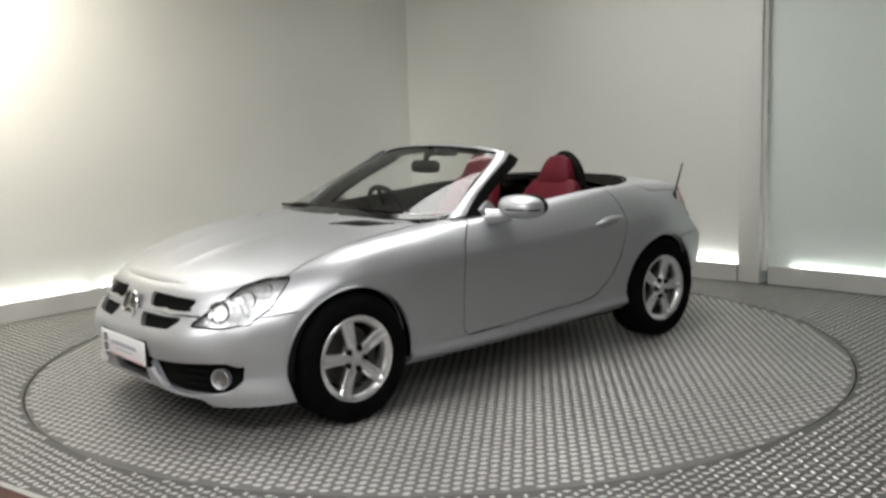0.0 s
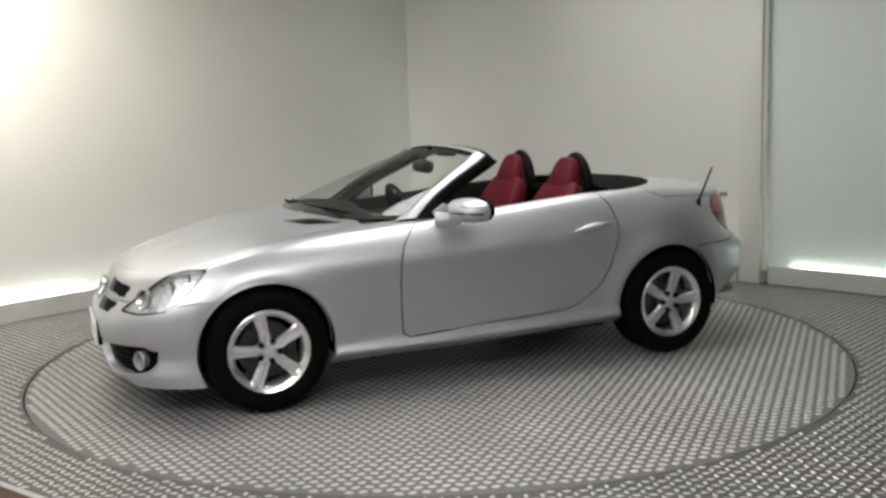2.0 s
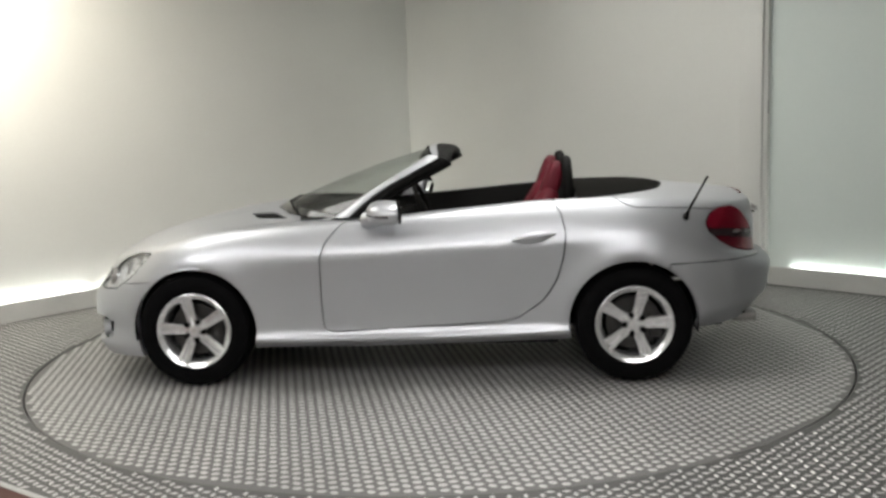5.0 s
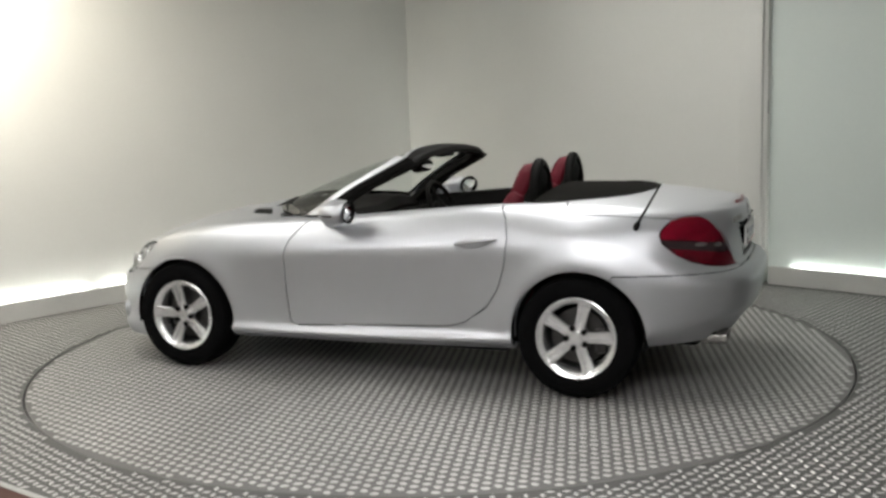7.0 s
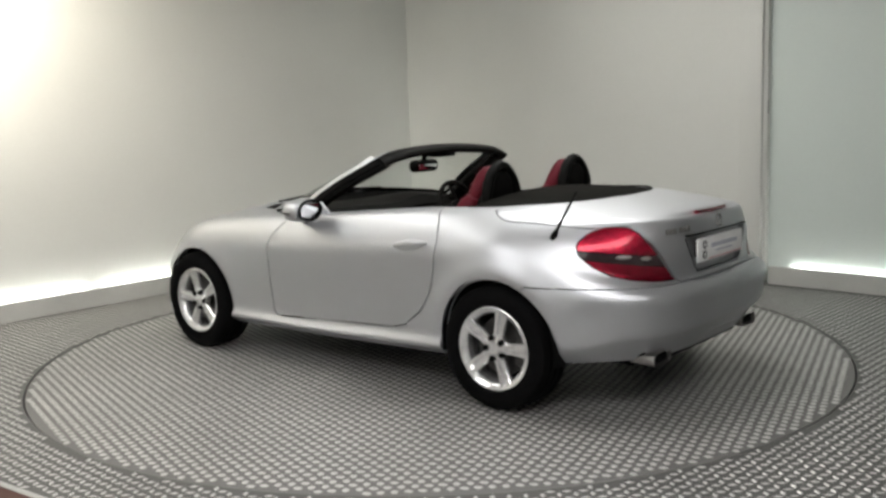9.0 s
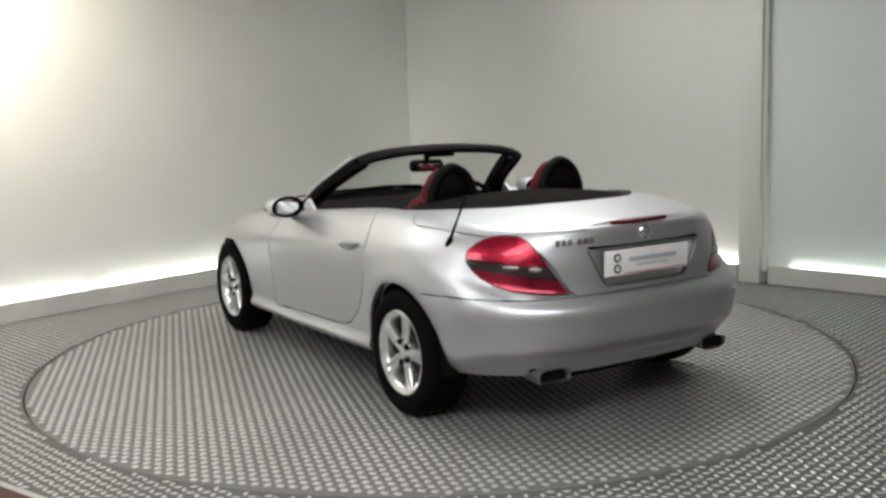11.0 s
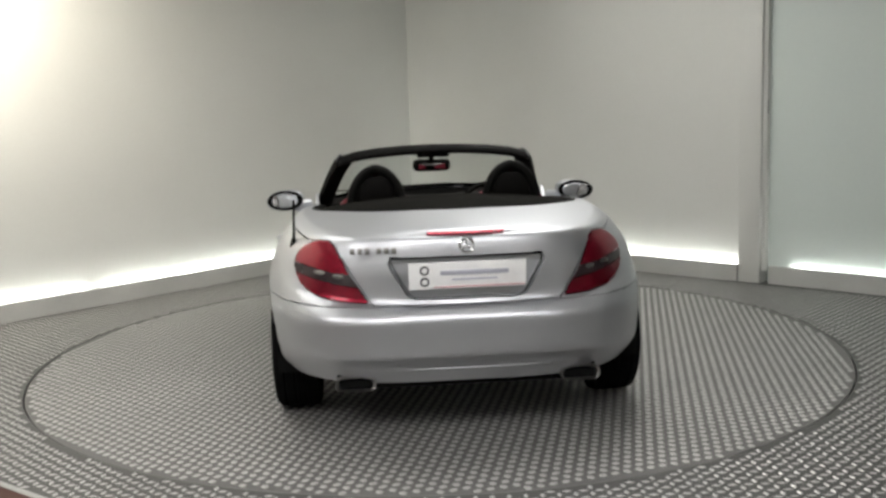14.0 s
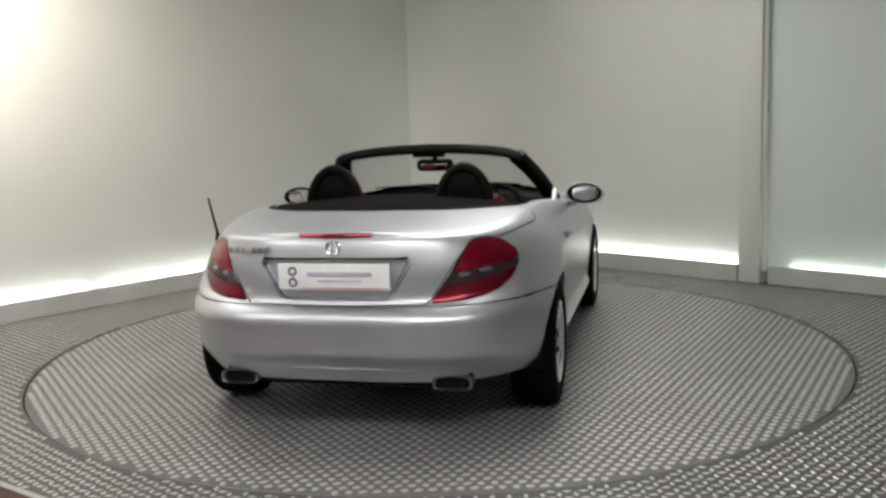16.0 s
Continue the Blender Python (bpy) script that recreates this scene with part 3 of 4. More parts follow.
vent = both(lambda p: min(g_side_vent(p.y, p.z), g_mid_vent(p.y, p.z)) if p.x > 1.55 else 1.0)
g_slot_up = poly([(.15, .65), (.48, .638), (.455, .596), (.16, .6)], 0.004)
g_slot_low = poly([(.14, .556), (.45, .558), (.40, .518), (.17, .511)], 0.004)
slot = both(lambda p: min(g_slot_up(p.y, p.z), g_slot_low(p.y, p.z)) if p.x > 1.6 else 1.0)
g_cowl = poly([(.985, .375), (.835, .445), (.735, .615), (.90, .555)], 0.004)
cowl = both(lambda p: g_cowl(p.x, p.y) if p.z > 0.8 else 1.0)
chin = both(lambda p: max(p.z - 0.196, p.y - 0.62 + (p.z - 0.15) * 0.6) if p.x > 1.4 else 1.0)
front_bumper = lambda p: max(1.36 - p.x, p.z - 0.572 - max(0, 1.62 - p.x) * 0.1) if abs(p.x) < 5 else 1.0
rear_bumper = lambda p: max(p.x + 1.40, p.z - 0.643)

# the smoked band of the tail lamp climbs towards its outer tip
band_low = lambda p: 0.722 + (abs(p.y) + p.x + 1.45) * 0.085
band_high = lambda p: 0.775 + (abs(p.y) + p.x + 1.45) * 0.06
for g in (arch, headlamp, lambda p: headlamp(p) + 0.005, taillamp, door, hole, cowl, slot, vent, chin, bonnet, boot, recess, front_bumper, rear_bumper,
          lambda p: p.z - band_low(p) if p.x < -1.3 and abs(p.y) > 0.42 else 1.0,
          lambda p: p.z - band_high(p) if p.x < -1.3 and abs(p.y) > 0.42 else 1.0):
    cut(shell, g)

car = tagged(new("convertible_car"), "silver two-seat convertible car with its roof down on a turntable", "car")


def kind_of(c):
    """Which panel of the car a place on its skin belongs to."""
    if arch(c) < 0 or hole(c) < 0:
        return "gone"
    if headlamp(c) < 0:
        return "headlamp"
    if taillamp(c) < 0:
        return "taillamp"
    if vent(c) < 0:
        return "vent"
    if chin(c) < 0:
        return "chin"
    if slot(c) < 0:
        return "slot"
    if cowl(c) < 0:
        return "cowl"
    if recess(c) < 0:
        return "recess"
    if door(c) < 0:
        return "door"
    if bonnet(c) < 0:
        return "bonnet"
    if boot(c) < 0:
        return "boot"
    if front_bumper(c) < 0:
        return "front_bumper"
    if rear_bumper(c) < 0:
        return "rear_bumper"
    return "body"


shell.normal_update()
skin = {}
for f in shell.faces:
    c = f.calc_center_median()
    k = kind_of(c)
    if k in ("headlamp", "taillamp", "door"):
        k += "_l" if c.y > 0 else "_r"
    skin.setdefault(k, []).append([(v.co.copy(), v.normal.copy()) for v in f.verts])


def panel(key, depth=0.0, shift=0.0, only=None):
    """A mesh of one panel; depth gives it a turned-in edge, shift moves it inwards along its normal."""
    bm = bmesh.new()
    seen = {}
    for f in skin.get(key, []):
        if only and not only(sum((p for p, n in f), Vector()) / len(f)):
            continue
        vs = []
        for p, n in f:
            k = tuple(round(c, 5) for c in p)
            if k not in seen:
                seen[k] = bm.verts.new(p - n * shift)
            if seen[k] not in vs:
                vs.append(seen[k])
        if len(vs) > 2:
            try:
                bm.faces.new(vs)
            except ValueError:
                pass
    if depth:
        rim(bm, depth)
    return bm


body = part("body", panel("body", 0.03), PAINT, car)
part("bonnet", panel("bonnet", 0.02), PAINT, car)
boot_lid = part("boot_lid", panel("boot", 0.05), PAINT, car)
bumper_f = part("front_bumper", panel("front_bumper", 0.03), PAINT, car)
bumper_r = part("rear_bumper", panel("rear_bumper", 0.03), PAINT, car)
doors = {1: part("door", panel("door_l", 0.025), PAINT, car), -1: part("door", panel("door_r", 0.025), PAINT, car)}
part("plate_recess", panel("recess", 0, 0.03), PAINT, boot_lid)
for q in (1, -1):
    part("grille_mesh", panel("slot", 0, 0.025, only=lambda c: c.y * q > 0 and c.z > 0.6), MESH_BLACK, car, "black grille mesh")
    part("grille_mesh", panel("slot", 0, 0.025, only=lambda c: c.y * q > 0 and c.z <= 0.6), MESH_BLACK, car, "black grille mesh")
for a, b in ((-2, -0.22), (-0.22, 0.22), (0.22, 2)):
    part("bumper_mesh", panel("vent", 0, 0.04, only=lambda c: a < c.y <= b), MESH_BLACK, bumper_f, "black mesh in a bumper opening")
for q in (1, -1):
    part("scuttle_vent", panel("cowl", 0, 0.008, only=lambda c: c.y * q > 0), TRIM, car, "black bonnet air vent")
# the dark inside of the gaps between panels
under = bmesh.new()
for key in list(skin):
    if key in ("gone", "vent", "chin", "slot", "recess", "headlamp_l", "headlamp_r"):
        continue
    b = panel(key, 0, 0.033)
    me = bpy.data.meshes.new("tmp")
    b.to_mesh(me)
    b.free()
    under.from_mesh(me)
    bpy.data.meshes.remove(me)
part("inner_shell", under, GAP, car, "black inner shell behind the panel gaps")

part("chin_mesh", panel("chin", 0, 0.06), MESH_BLACK, bumper_f, "dark intake under the bumper lip")


def on_skin(key, y, z, front=True, lift=0.002):
    """A place on a panel of the nose or tail, found by its side and height."""
    near = sorted((p for f in skin[key] for p, n in f if (p.x > 1.4) == front), key=lambda p: (p.y - y) ** 2 + (p.z - z) ** 2)[:5]
    return (sum(p.x for p in near) / 5 + (lift if front else -lift), y, z)


def smoothed(points, times=3):
    for k in range(times):
        points = points[:1] + [tuple((a[i] + 2 * b[i] + c[i]) / 4 for i in range(3)) for a, b, c in zip(points, points[1:], points[2:])] + points[-1:]
    return points


# bumper bars and grille slats
for s in (1, -1):
    for k in range(3):
        z = 0.262 + 0.033 * k
        part("slat", tube([(1.925 - 0.42 * (y - 0.3) ** 1.6 if y > 0.3 else 1.925, s * y, z) for y in (0.34, 0.42, 0.5, 0.57, 0.62)], 0.004, 6), TRIM, bumper_f)
    lip = smoothed([on_skin("front_bumper", s * y, z) for y, z in ((.235, .345), (.25, .31), (.27, .275), (.295, .24), (.33, .216), (.39, .209), (.46, .209), (.53, .211), (.6, .214), (.66, .219), (.71, .224), (.74, .238), (.752, .262), (.755, .29))])
    part("vent_lip", tube(lip, [0.004] + [0.009] * 12 + [0.004], 8), PAINT, bumper_f, "raised silver lip under a bumper opening")
    ring = lathe([(0.043, -0.03), (0.049, 0.004), (0.046, 0.008), (0.041, 0.004), (0.036, -0.028)], pose(1.822, s * 0.672, 0.295, 0, 90, s * 26), 28)
    fog = part("fog_lamp", ring, SATIN, bumper_f, "round fog lamp with a chrome ring")
    part("lens", lathe([(0.0001, -0.012), (0.025, -0.012), (0.038, -0.014), (0.04, -0.03)], pose(1.822, s * 0.672, 0.295, 0, 90, s * 26), 24), STEEL, fog)
    part("grille_bar", tube([(1.93 - 0.3 * y * y, s * y, 0.568 + 0.006 * y) for y in (0.1, 0.2, 0.3, 0.4)], 0.008, 8, flat=0.6), PAINT, car)

# star badge: a plain ring and three plain bars
badge_pose = pose(1.945, 0, 0.575, 0, 74, 0)
badge = part("front_badge", lathe([(0.073, -0.008), (0.08, -0.006), (0.082, 0.003), (0.079, 0.006), (0.074, 0.003), (0.073, -0.006)], badge_pose, 40), CHROME, car, "round chrome badge")
for k in range(3):
    part("badge_bar", box(0.072, 0.008, 0.008, badge_pose @ pose(0, 0, 0, 0, 0, 180 + 120 * k) @ Matrix.Translation((0.036, 0, 0.002)), 0.003), CHROME, badge)
part("badge_backing", cyl(0.07, 0.01, badge_pose @ Matrix.Translation((0, 0, -0.007)), 32), GLOSSBLACK, badge)

# headlamps
for s in (1, -1):
    key = "headlamp_l" if s > 0 else "headlamp_r"
    lamp = part("headlamp", panel(key, 0, 0.0), LENS, car, "clear headlamp with chrome reflectors")
    lamp.visible_shadow = False
    part("bowl", panel(key, 0, 0.022), REFLECTOR, lamp, "bright reflector behind the lens")
    part("lamp_border", panel(key, 0, -0.0012, only=lambda c: headlamp(c) > -0.005), TRIM, lamp, "black border of the headlamp lens")
    edge = panel(key, 0, 0.001)
    plain = list(edge.faces)
    rim(edge, 0.012, 0.0005)
    bmesh.ops.delete(edge, geom=plain, context="FACES")
    part("lamp_edge", edge, TRIM, lamp)
    for (x, y, z, r) in ((1.775, 0.61, 0.592, 0.05), (1.66, 0.665, 0.635, 0.047), (1.57, 0.70, 0.68, 0.03)):
        m = pose(x, s * y, z, 0, 82, s * 30)
        part("reflector", lathe([(0.0001, -0.03), (r * 0.5, -0.022), (r * 0.92, 0.008), (r, 0.012), (r * 1.03, 0.0), (r, -0.03)], m, 28), CHROME, lamp)
        part("lamp_ring", lathe([(r * 1.0, 0.011), (r * 1.01, 0.013), (r * 1.03, 0.012), (r * 1.035, -0.012)], m, 28), STEEL, lamp, "steel ring round a reflector")
        part("bulb", lathe([(0.0001, 0.006), (r * 0.25, 0.002), (r * 0.3, -0.03)], m, 14), LENS, lamp)

# tail lamps
for s in (1, -1):
    key = "taillamp_l" if s > 0 else "taillamp_r"
    band = lambda c: band_low(c) < c.z < band_high(c)
    lamp = part("tail_lamp", panel(key, 0.03, -0.003, only=lambda c: not band(c)), RED_LENS, car, "dark red tail lamp with a smoked band")
    part("lens_band", panel(key, 0.0, -0.001, only=band), DARK_LENS, lamp, "smoked grey band")
    part("lower_lens", panel(key, 0.0, -0.0045, only=lambda c: c.z < band_low(c) and taillamp(c) < -0.006), DEEP_LENS, lamp, "deep red lower lens")
    mids = [(sum((p for p, n in f), Vector()) / len(f), f[0][1]) for f in skin[key]]
    for w, z, rx, rz, mat in ((0.66, 0.762, 0.03, 0.011, STEEL), (0.78, 0.772, 0.04, 0.01, STEEL)):
        c, n = min(mids, key=lambda q: abs(abs(q[0].y) + q[0].x + 1.95 - w) + abs(q[0].z - z))
        boss = bmesh.new()
        bmesh.ops.create_uvsphere(boss, u_segments=16, v_segments=8, radius=1)
        boss.transform(Matrix.Translation(c) @ n.to_track_quat("Z", "Y").to_matrix().to_4x4() @ Matrix.Diagonal((rx, rz, 0.004, 1)))
        part("lens_boss", boss, mat, lamp)


# wheels
def wheel(x, s, turn):
    base = pose(x, s * 0.905, WHEEL_R, -90 * s, 0, 0)
    spin = base @ pose(0, 0, 0, 0, 0, turn)
    hoop = lathe([(0.203, -0.006), (0.211, -0.002), (0.213, 0.004), (0.208, 0.007), (0.2, 0.003), (0.186, -0.004), (0.178, -0.012), (0.173, -0.028), (0.17, -0.06), (0.168, -0.19)], base, 72)
    w = part("wheel", hoop, ALLOY, car, "silver five-spoke alloy wheel")
    part("tyre", lathe([(0.205, -0.19), (0.235, -0.206), (0.285, -0.21), (0.307, -0.2), (0.314, -0.185), (0.316, -0.15), (0.309, -0.147), (0.309, -0.139), (0.316, -0.136),
                        (0.317, -0.1), (0.31, -0.097), (0.31, -0.089), (0.317, -0.086), (0.316, -0.05), (0.309, -0.047), (0.309, -0.04), (0.315, -0.037), (0.312, -0.015),
                        (0.303, 0.002), (0.288, 0.011), (0.262, 0.016), (0.245, 0.016), (0.228, 0.012), (0.222, 0.012), (0.213, 0.004), (0.205, -0.004), (0.19, -0.02)], base, 72), RUBBER, w, "worn black rubber tyre", sharp=25)
    for k in range(5):
        # each spoke has two raised ribs with a groove between them
        rows = []
        for r, wd, h, dp in ((0.035, 0.034, -0.012, 0.03), (0.065, 0.029, -0.013, 0.032), (0.095, 0.029, -0.012, 0.032), (0.14, 0.032, -0.008, 0.03), (0.175, 0.035, -0.003, 0.026), (0.198, 0.039, 0.001, 0.02)):
            g = 0.0 if r < 0.06 else 0.013
            rows.append([(r, -wd, h - dp), (r, -wd, h - 0.006), (r, -wd * 0.86, h), (r, -wd * 0.34, h + 0.001), (r, -wd * 0.2, h - g), (r, wd * 0.2, h - g), (r, wd * 0.34, h + 0.001),
                         (r, wd * 0.86, h), (r, wd, h - 0.006), (r, wd, h - dp)])
        bm = sheet(rows)
        bm.transform(spin @ pose(0, 0, 0, 0, 0, 72 * k))
        bmesh.ops.recalc_face_normals(bm, faces=bm.faces)
        part("spoke", bm, ALLOY, w, sharp=28)
        a = radians(72 * k + 36)
        part("wheel_bolt", cyl(0.0145, 0.014, spin @ Matrix.Translation((0.054 * math.cos(a), 0.054 * math.sin(a), -0.0095)), 12), GAP, w)
    part("hub", lathe([(0.0001, -0.012), (0.045, -0.013), (0.06, -0.016), (0.065, -0.024), (0.066, -0.06)], spin, 40), ALLOY, w)
    part("centre_cap", lathe([(0.0001, -0.006), (0.02, -0.006), (0.03, -0.007), (0.034, -0.014)], spin, 28), ALLOY, w)
    part("brake_disc", lathe([(0.0001, -0.085), (0.075, -0.085), (0.078, -0.075), (0.145, -0.075), (0.147, -0.08), (0.145, -0.1), (0.0001, -0.1)], base, 48), BRAKE, w)
    part("brake_caliper", box(0.06, 0.13, 0.06, base @ Matrix.Translation((-0.12, 0.02, -0.085)), 0.012), BRAKE, w)
    part("wheel_back", cyl(0.167, 0.01, base @ Matrix.Translation((0, 0, -0.15)), 40), GAP, w)
    return w


wheel(WHEEL_X, 1, -5)
wheel(-WHEEL_X, 1, 39)
wheel(WHEEL_X, -1, 30)
wheel(-WHEEL_X, -1, 54)

# wheel wells, floor and arch lips
for s in (1, -1):
    for x in (WHEEL_X, -WHEEL_X):
        rows = []
        for i in range(25):
            a = radians(-10 + 200 * i / 24)
            c, d = math.cos(a), math.sin(a)
            rows.append([(x + r * c, s * y, max(0.12, 0.318 + r * d)) for r, y in ((0.344, 0.885), (0.352, 0.80), (0.365, 0.55))])
        part("wheel_well", fix(sheet(rows)), GAP, car)
        part("arch_lip", tube([(x + 0.349 * math.cos(radians(a)), s * (arch_y), 0.318 + 0.349 * math.sin(radians(a))) for a, arch_y in
                               [(q, 0.905 - 0.0008 * abs(q - 90) * (1 if x < 0 else 1.1)) for q in range(-4, 185, 8)]], 0.007, 8), PAINT, car)
part("floor_pan", box(3.3, 1.28, 0.06, Matrix.Translation((0.05, 0, 0.29)), 0.02), GAP, car)
# black block added to deepen the shade below the rear bumper
part("under_boot_shade", box(0.5, 1.0, 0.1, Matrix.Translation((-1.53, 0, 0.26)), 0.035, 3), MESH_BLACK, car, "added black block for the shade under the boot")
# the same added shade block below the nose
part("under_nose_shade", box(0.55, 1.16, 0.05, Matrix.Translation((1.52, 0, 0.185)), 0.02), MESH_BLACK, car, "added black block for the shade under the nose")
part("side_floor_pan", box(1.62, 1.62, 0.03, Matrix.Translation((0, 0, 0.215)), 0.01), GAP, car)

# rear valance with fins, exhaust tips
part("valance", box(0.1, 0.78, 0.07, pose(-1.855, 0, 0.29, 0, -14, 0), 0.02), TRIM, bumper_r, "black lower valance")
for s in (1, -1):
    ob = []
    for i in range(28):
        a = 2 * math.pi * i / 28
        c, d = math.cos(a), math.sin(a)
        ob.append((0.092 * math.copysign(abs(c) ** 0.55, c), 0.033 * math.copysign(abs(d) ** 0.55, d)))
    rows = [[(xx, s * 0.51 + k * y, 0.284 + k * z) for y, z in ob + ob[:1]] for xx, k in ((-1.80, 0.94), (-1.905, 0.98), (-1.923, 1.0), (-1.93, 0.96), (-1.925, 0.88), (-1.84, 0.84))]
    pipe = part("exhaust_tip", fix(sheet(rows)), STEEL, car, "flattened steel exhaust tip")
    # black blocks stand for the shade inside the pipe and its bumper opening
    part("pipe_shade", box(0.02, 0.15, 0.048, Matrix.Translation((-1.905, s * 0.51, 0.284)), 0.009), GAP, pipe)
    part("pipe_recess_shade", box(0.05, 0.172, 0.074, Matrix.Translation((-1.85, s * 0.51, 0.292)), 0.022, 3), GAP, bumper_r, "black block for the shade in the opening round the exhaust tip")

# raised crease along the foot of the rear bumper
spots = [p for f in skin["rear_bumper"] for p, n in f if p.x < -1.7]
crease = []
for i in range(31):
    y = -0.66 + 1.32 * i / 30
    near = sorted(spots, key=lambda p: (p.y - y) ** 2 + (p.z - 0.352) ** 2)[:6]
    crease.append((sum(p.x for p in near) / 6, y, 0.352))
for k in range(6):
    crease = crease[:1] + [((a[0] + 2 * b[0] + c[0]) / 4, b[1], b[2]) for a, b, c in zip(crease, crease[1:], crease[2:])] + crease[-1:]
part("bumper_crease", tube([(x + 0.003, y, z) for x, y, z in crease], [0.001, 0.003, 0.005] + [0.0065] * 25 + [0.005, 0.003, 0.001], 10), PAINT, bumper_r)

# windscreen, its frame and the header
FRONT_EDGE = [(.40, .716, .9), (.32, .698, .957), (.235, .675, 1.022), (.135, .65, 1.082), (.03, .62, 1.14), (-.06, .594, 1.188), (-.125, .565, 1.228)]
BACK_EDGE = [(.25, .752, .905), (.215, .725, .955), (.13, .692, 1.022), (.03, .663, 1.08), (-.08, .634, 1.133), (-.17, .607, 1.176), (-.215, .585, 1.2)]


def lerp(a, b, t):
    return Vector(a) * (1 - t) + Vector(b) * t


HEADER_F = [(-.125, .565, 1.228), (-.11, .48, 1.249), (-.09, .35, 1.264), (-.075, .18, 1.274), (-.07, 0, 1.278)]
HEADER_B = [(-.215, .585, 1.2), (-.222, .49, 1.232), (-.218, .36, 1.25), (-.212, .18, 1.262), (-.21, 0, 1.266)]
for s in (1, -1):
    rows = []
    for f, b in zip(FRONT_EDGE, BACK_EDGE):
        row = []
        for t, h in ((-0.42, 0), (-0.33, 0.012), (-0.12, 0.022), (0.12, 0.025), (0.35, 0.024), (0.39, 0.012)):
            p = lerp(f, b, t) + Vector((0, h * 0.8, h * 0.6))
            row.append((p.x, s * p.y, p.z))
        rows.append(row)
    pil = part("windscreen_pillar", fix(sheet(rows)), PAINT, car, "silver windscreen pillar")
    rows = []
    for f, b in zip(FRONT_EDGE, BACK_EDGE):
        row = []
        for t, h in ((0.02, -0.002), (0.1, -0.04), (0.4, -0.07), (0.8, -0.07), (1.0, -0.05), (1.06, -0.02), (1.04, 0.004), (0.9, 0.013), (0.6, 0.021), (0.35, 0.0225)):
            p = lerp(f, b, t) + Vector((0, h, h * 0.4))
            row.append((p.x, s * p.y, p.z))
        rows.append(row)
    part("pillar_trim", fix(sheet(rows)), TRIM, pil, "black inner pillar trim")
    part("window_seal", tube([(b[0] - 0.012, s * (b[1] - 0.006), b[2] - 0.008) for b in BACK_EDGE], 0.011, 8), TRIM, pil)
full = lambda pts: [(x, y, z) for x, y, z in pts] + [(x, -y, z) for x, y, z in pts[-2::-1]]
rows_top, rows_black = [], []
for f, b in zip(full(HEADER_F), full(HEADER_B)):
    rows_top.append([lerp(f, b, t) + Vector((0, 0, h)) for t, h in ((0, 0), (0.08, 0.008), (0.2, 0.012), (0.34, 0.014))])
    rows_black.append([lerp(f, b, t) + Vector((0, 0, h)) for t, h in ((0.33, 0.015), (0.62, 0.016), (0.85, 0.013), (1.0, 0.004), (1.06, -0.012), (1.0, -0.03), (0.6, -0.04), (0.15, -0.028), (0, -0.008), (0, 0))])
header = part("windscreen_header", fix(sheet(rows_top)), PAINT, car, "silver windscreen header rail")
part("header_trim", fix(sheet(rows_black)), TRIM, header, "black header trim")
part("roof_latch", box(0.06, 0.2, 0.03, Matrix.Translation((-0.16, 0, 1.225)), 0.01), TRIM, header)

BASE = [(.40, .713, .9), (.53, .665, .915), (.70, .5, .935), (.815, .27, .948), (.845, 0, .952)]
TOP = [(-.118, .56, 1.222), (-.102, .47, 1.24), (-.086, .35, 1.256), (-.072, .18, 1.267), (-.068, 0, 1.27)]
rows = []
for b, t in zip(full(BASE), full(TOP)):
    row = []
    for k in range(13):
        q = k / 12
        p = lerp(b, t, q)
        p.z += 0.018 * math.sin(math.pi * q)
        p.x += 0.01 * math.sin(math.pi * q)
        row.append(p)
    rows.append(row)
screen = part("windscreen", fix(sheet(rows)), GLASS, car, "clear curved windscreen")
screen.visible_shadow = False
part("screen_border", fix(sheet([[lerp(b, t, q) + Vector((0.004, 0, 0.006 + h)) for q, h in ((-0.035, 0.0), (0.0, 0.004), (0.035, 0.006))] for b, t in zip(full(BASE), full(TOP))])), GLOSSBLACK, screen, "black border at the foot of the glass")
part("scuttle", fix(sheet([[Vector(b) + Vector((0.03, 0, -0.004)), Vector(b) + Vector((-0.02, 0, -0.012)), Vector(b) + Vector((-0.1, 0, -0.06))] for b in full(BASE)])), TRIM, car, "black scuttle panel")
for y0, y1, x1, z1 in ((-0.42, 0.12, 0.80, 0.968), (0.1, 0.56, 0.69, 0.955)):
    arm = part("wiper", tube([(0.83 - abs(y0) * 0.12, y0, 0.962), (x1 + 0.015, (y0 + y1) / 2, z1 + 0.006), (x1, y1, z1)], [0.008, 0.006, 0.004], 8), TRIM, car)
    part("wiper_blade", tube([(0.80 - abs(y0) * 0.1, y0 + 0.1, 0.972), (x1 - 0.012, y1 + 0.06, z1 + 0.002)], 0.005, 6), RUBBER, arm)

# black printed band along both side edges of the glass
for side in (0, 1):
    bases, tops = (full(BASE)[::-1], full(TOP)[::-1]) if side else (full(BASE), full(TOP))
    rows = []
    for k in range(13):
        q = k / 12
        lift = Vector((0.003 + 0.01 * math.sin(math.pi * q), 0, 0.004 + 0.018 * math.sin(math.pi * q)))
        a, b = lerp(bases[0], tops[0], q) + lift, lerp(bases[1], tops[1], q) + lift
        wide = 0.22 - 0.05 * q
        rows.append([a, lerp(a, b, wide / 2), lerp(a, b, wide)])
    part("screen_border", fix(sheet(rows)), TRIM, screen, "black border at the side of the glass")

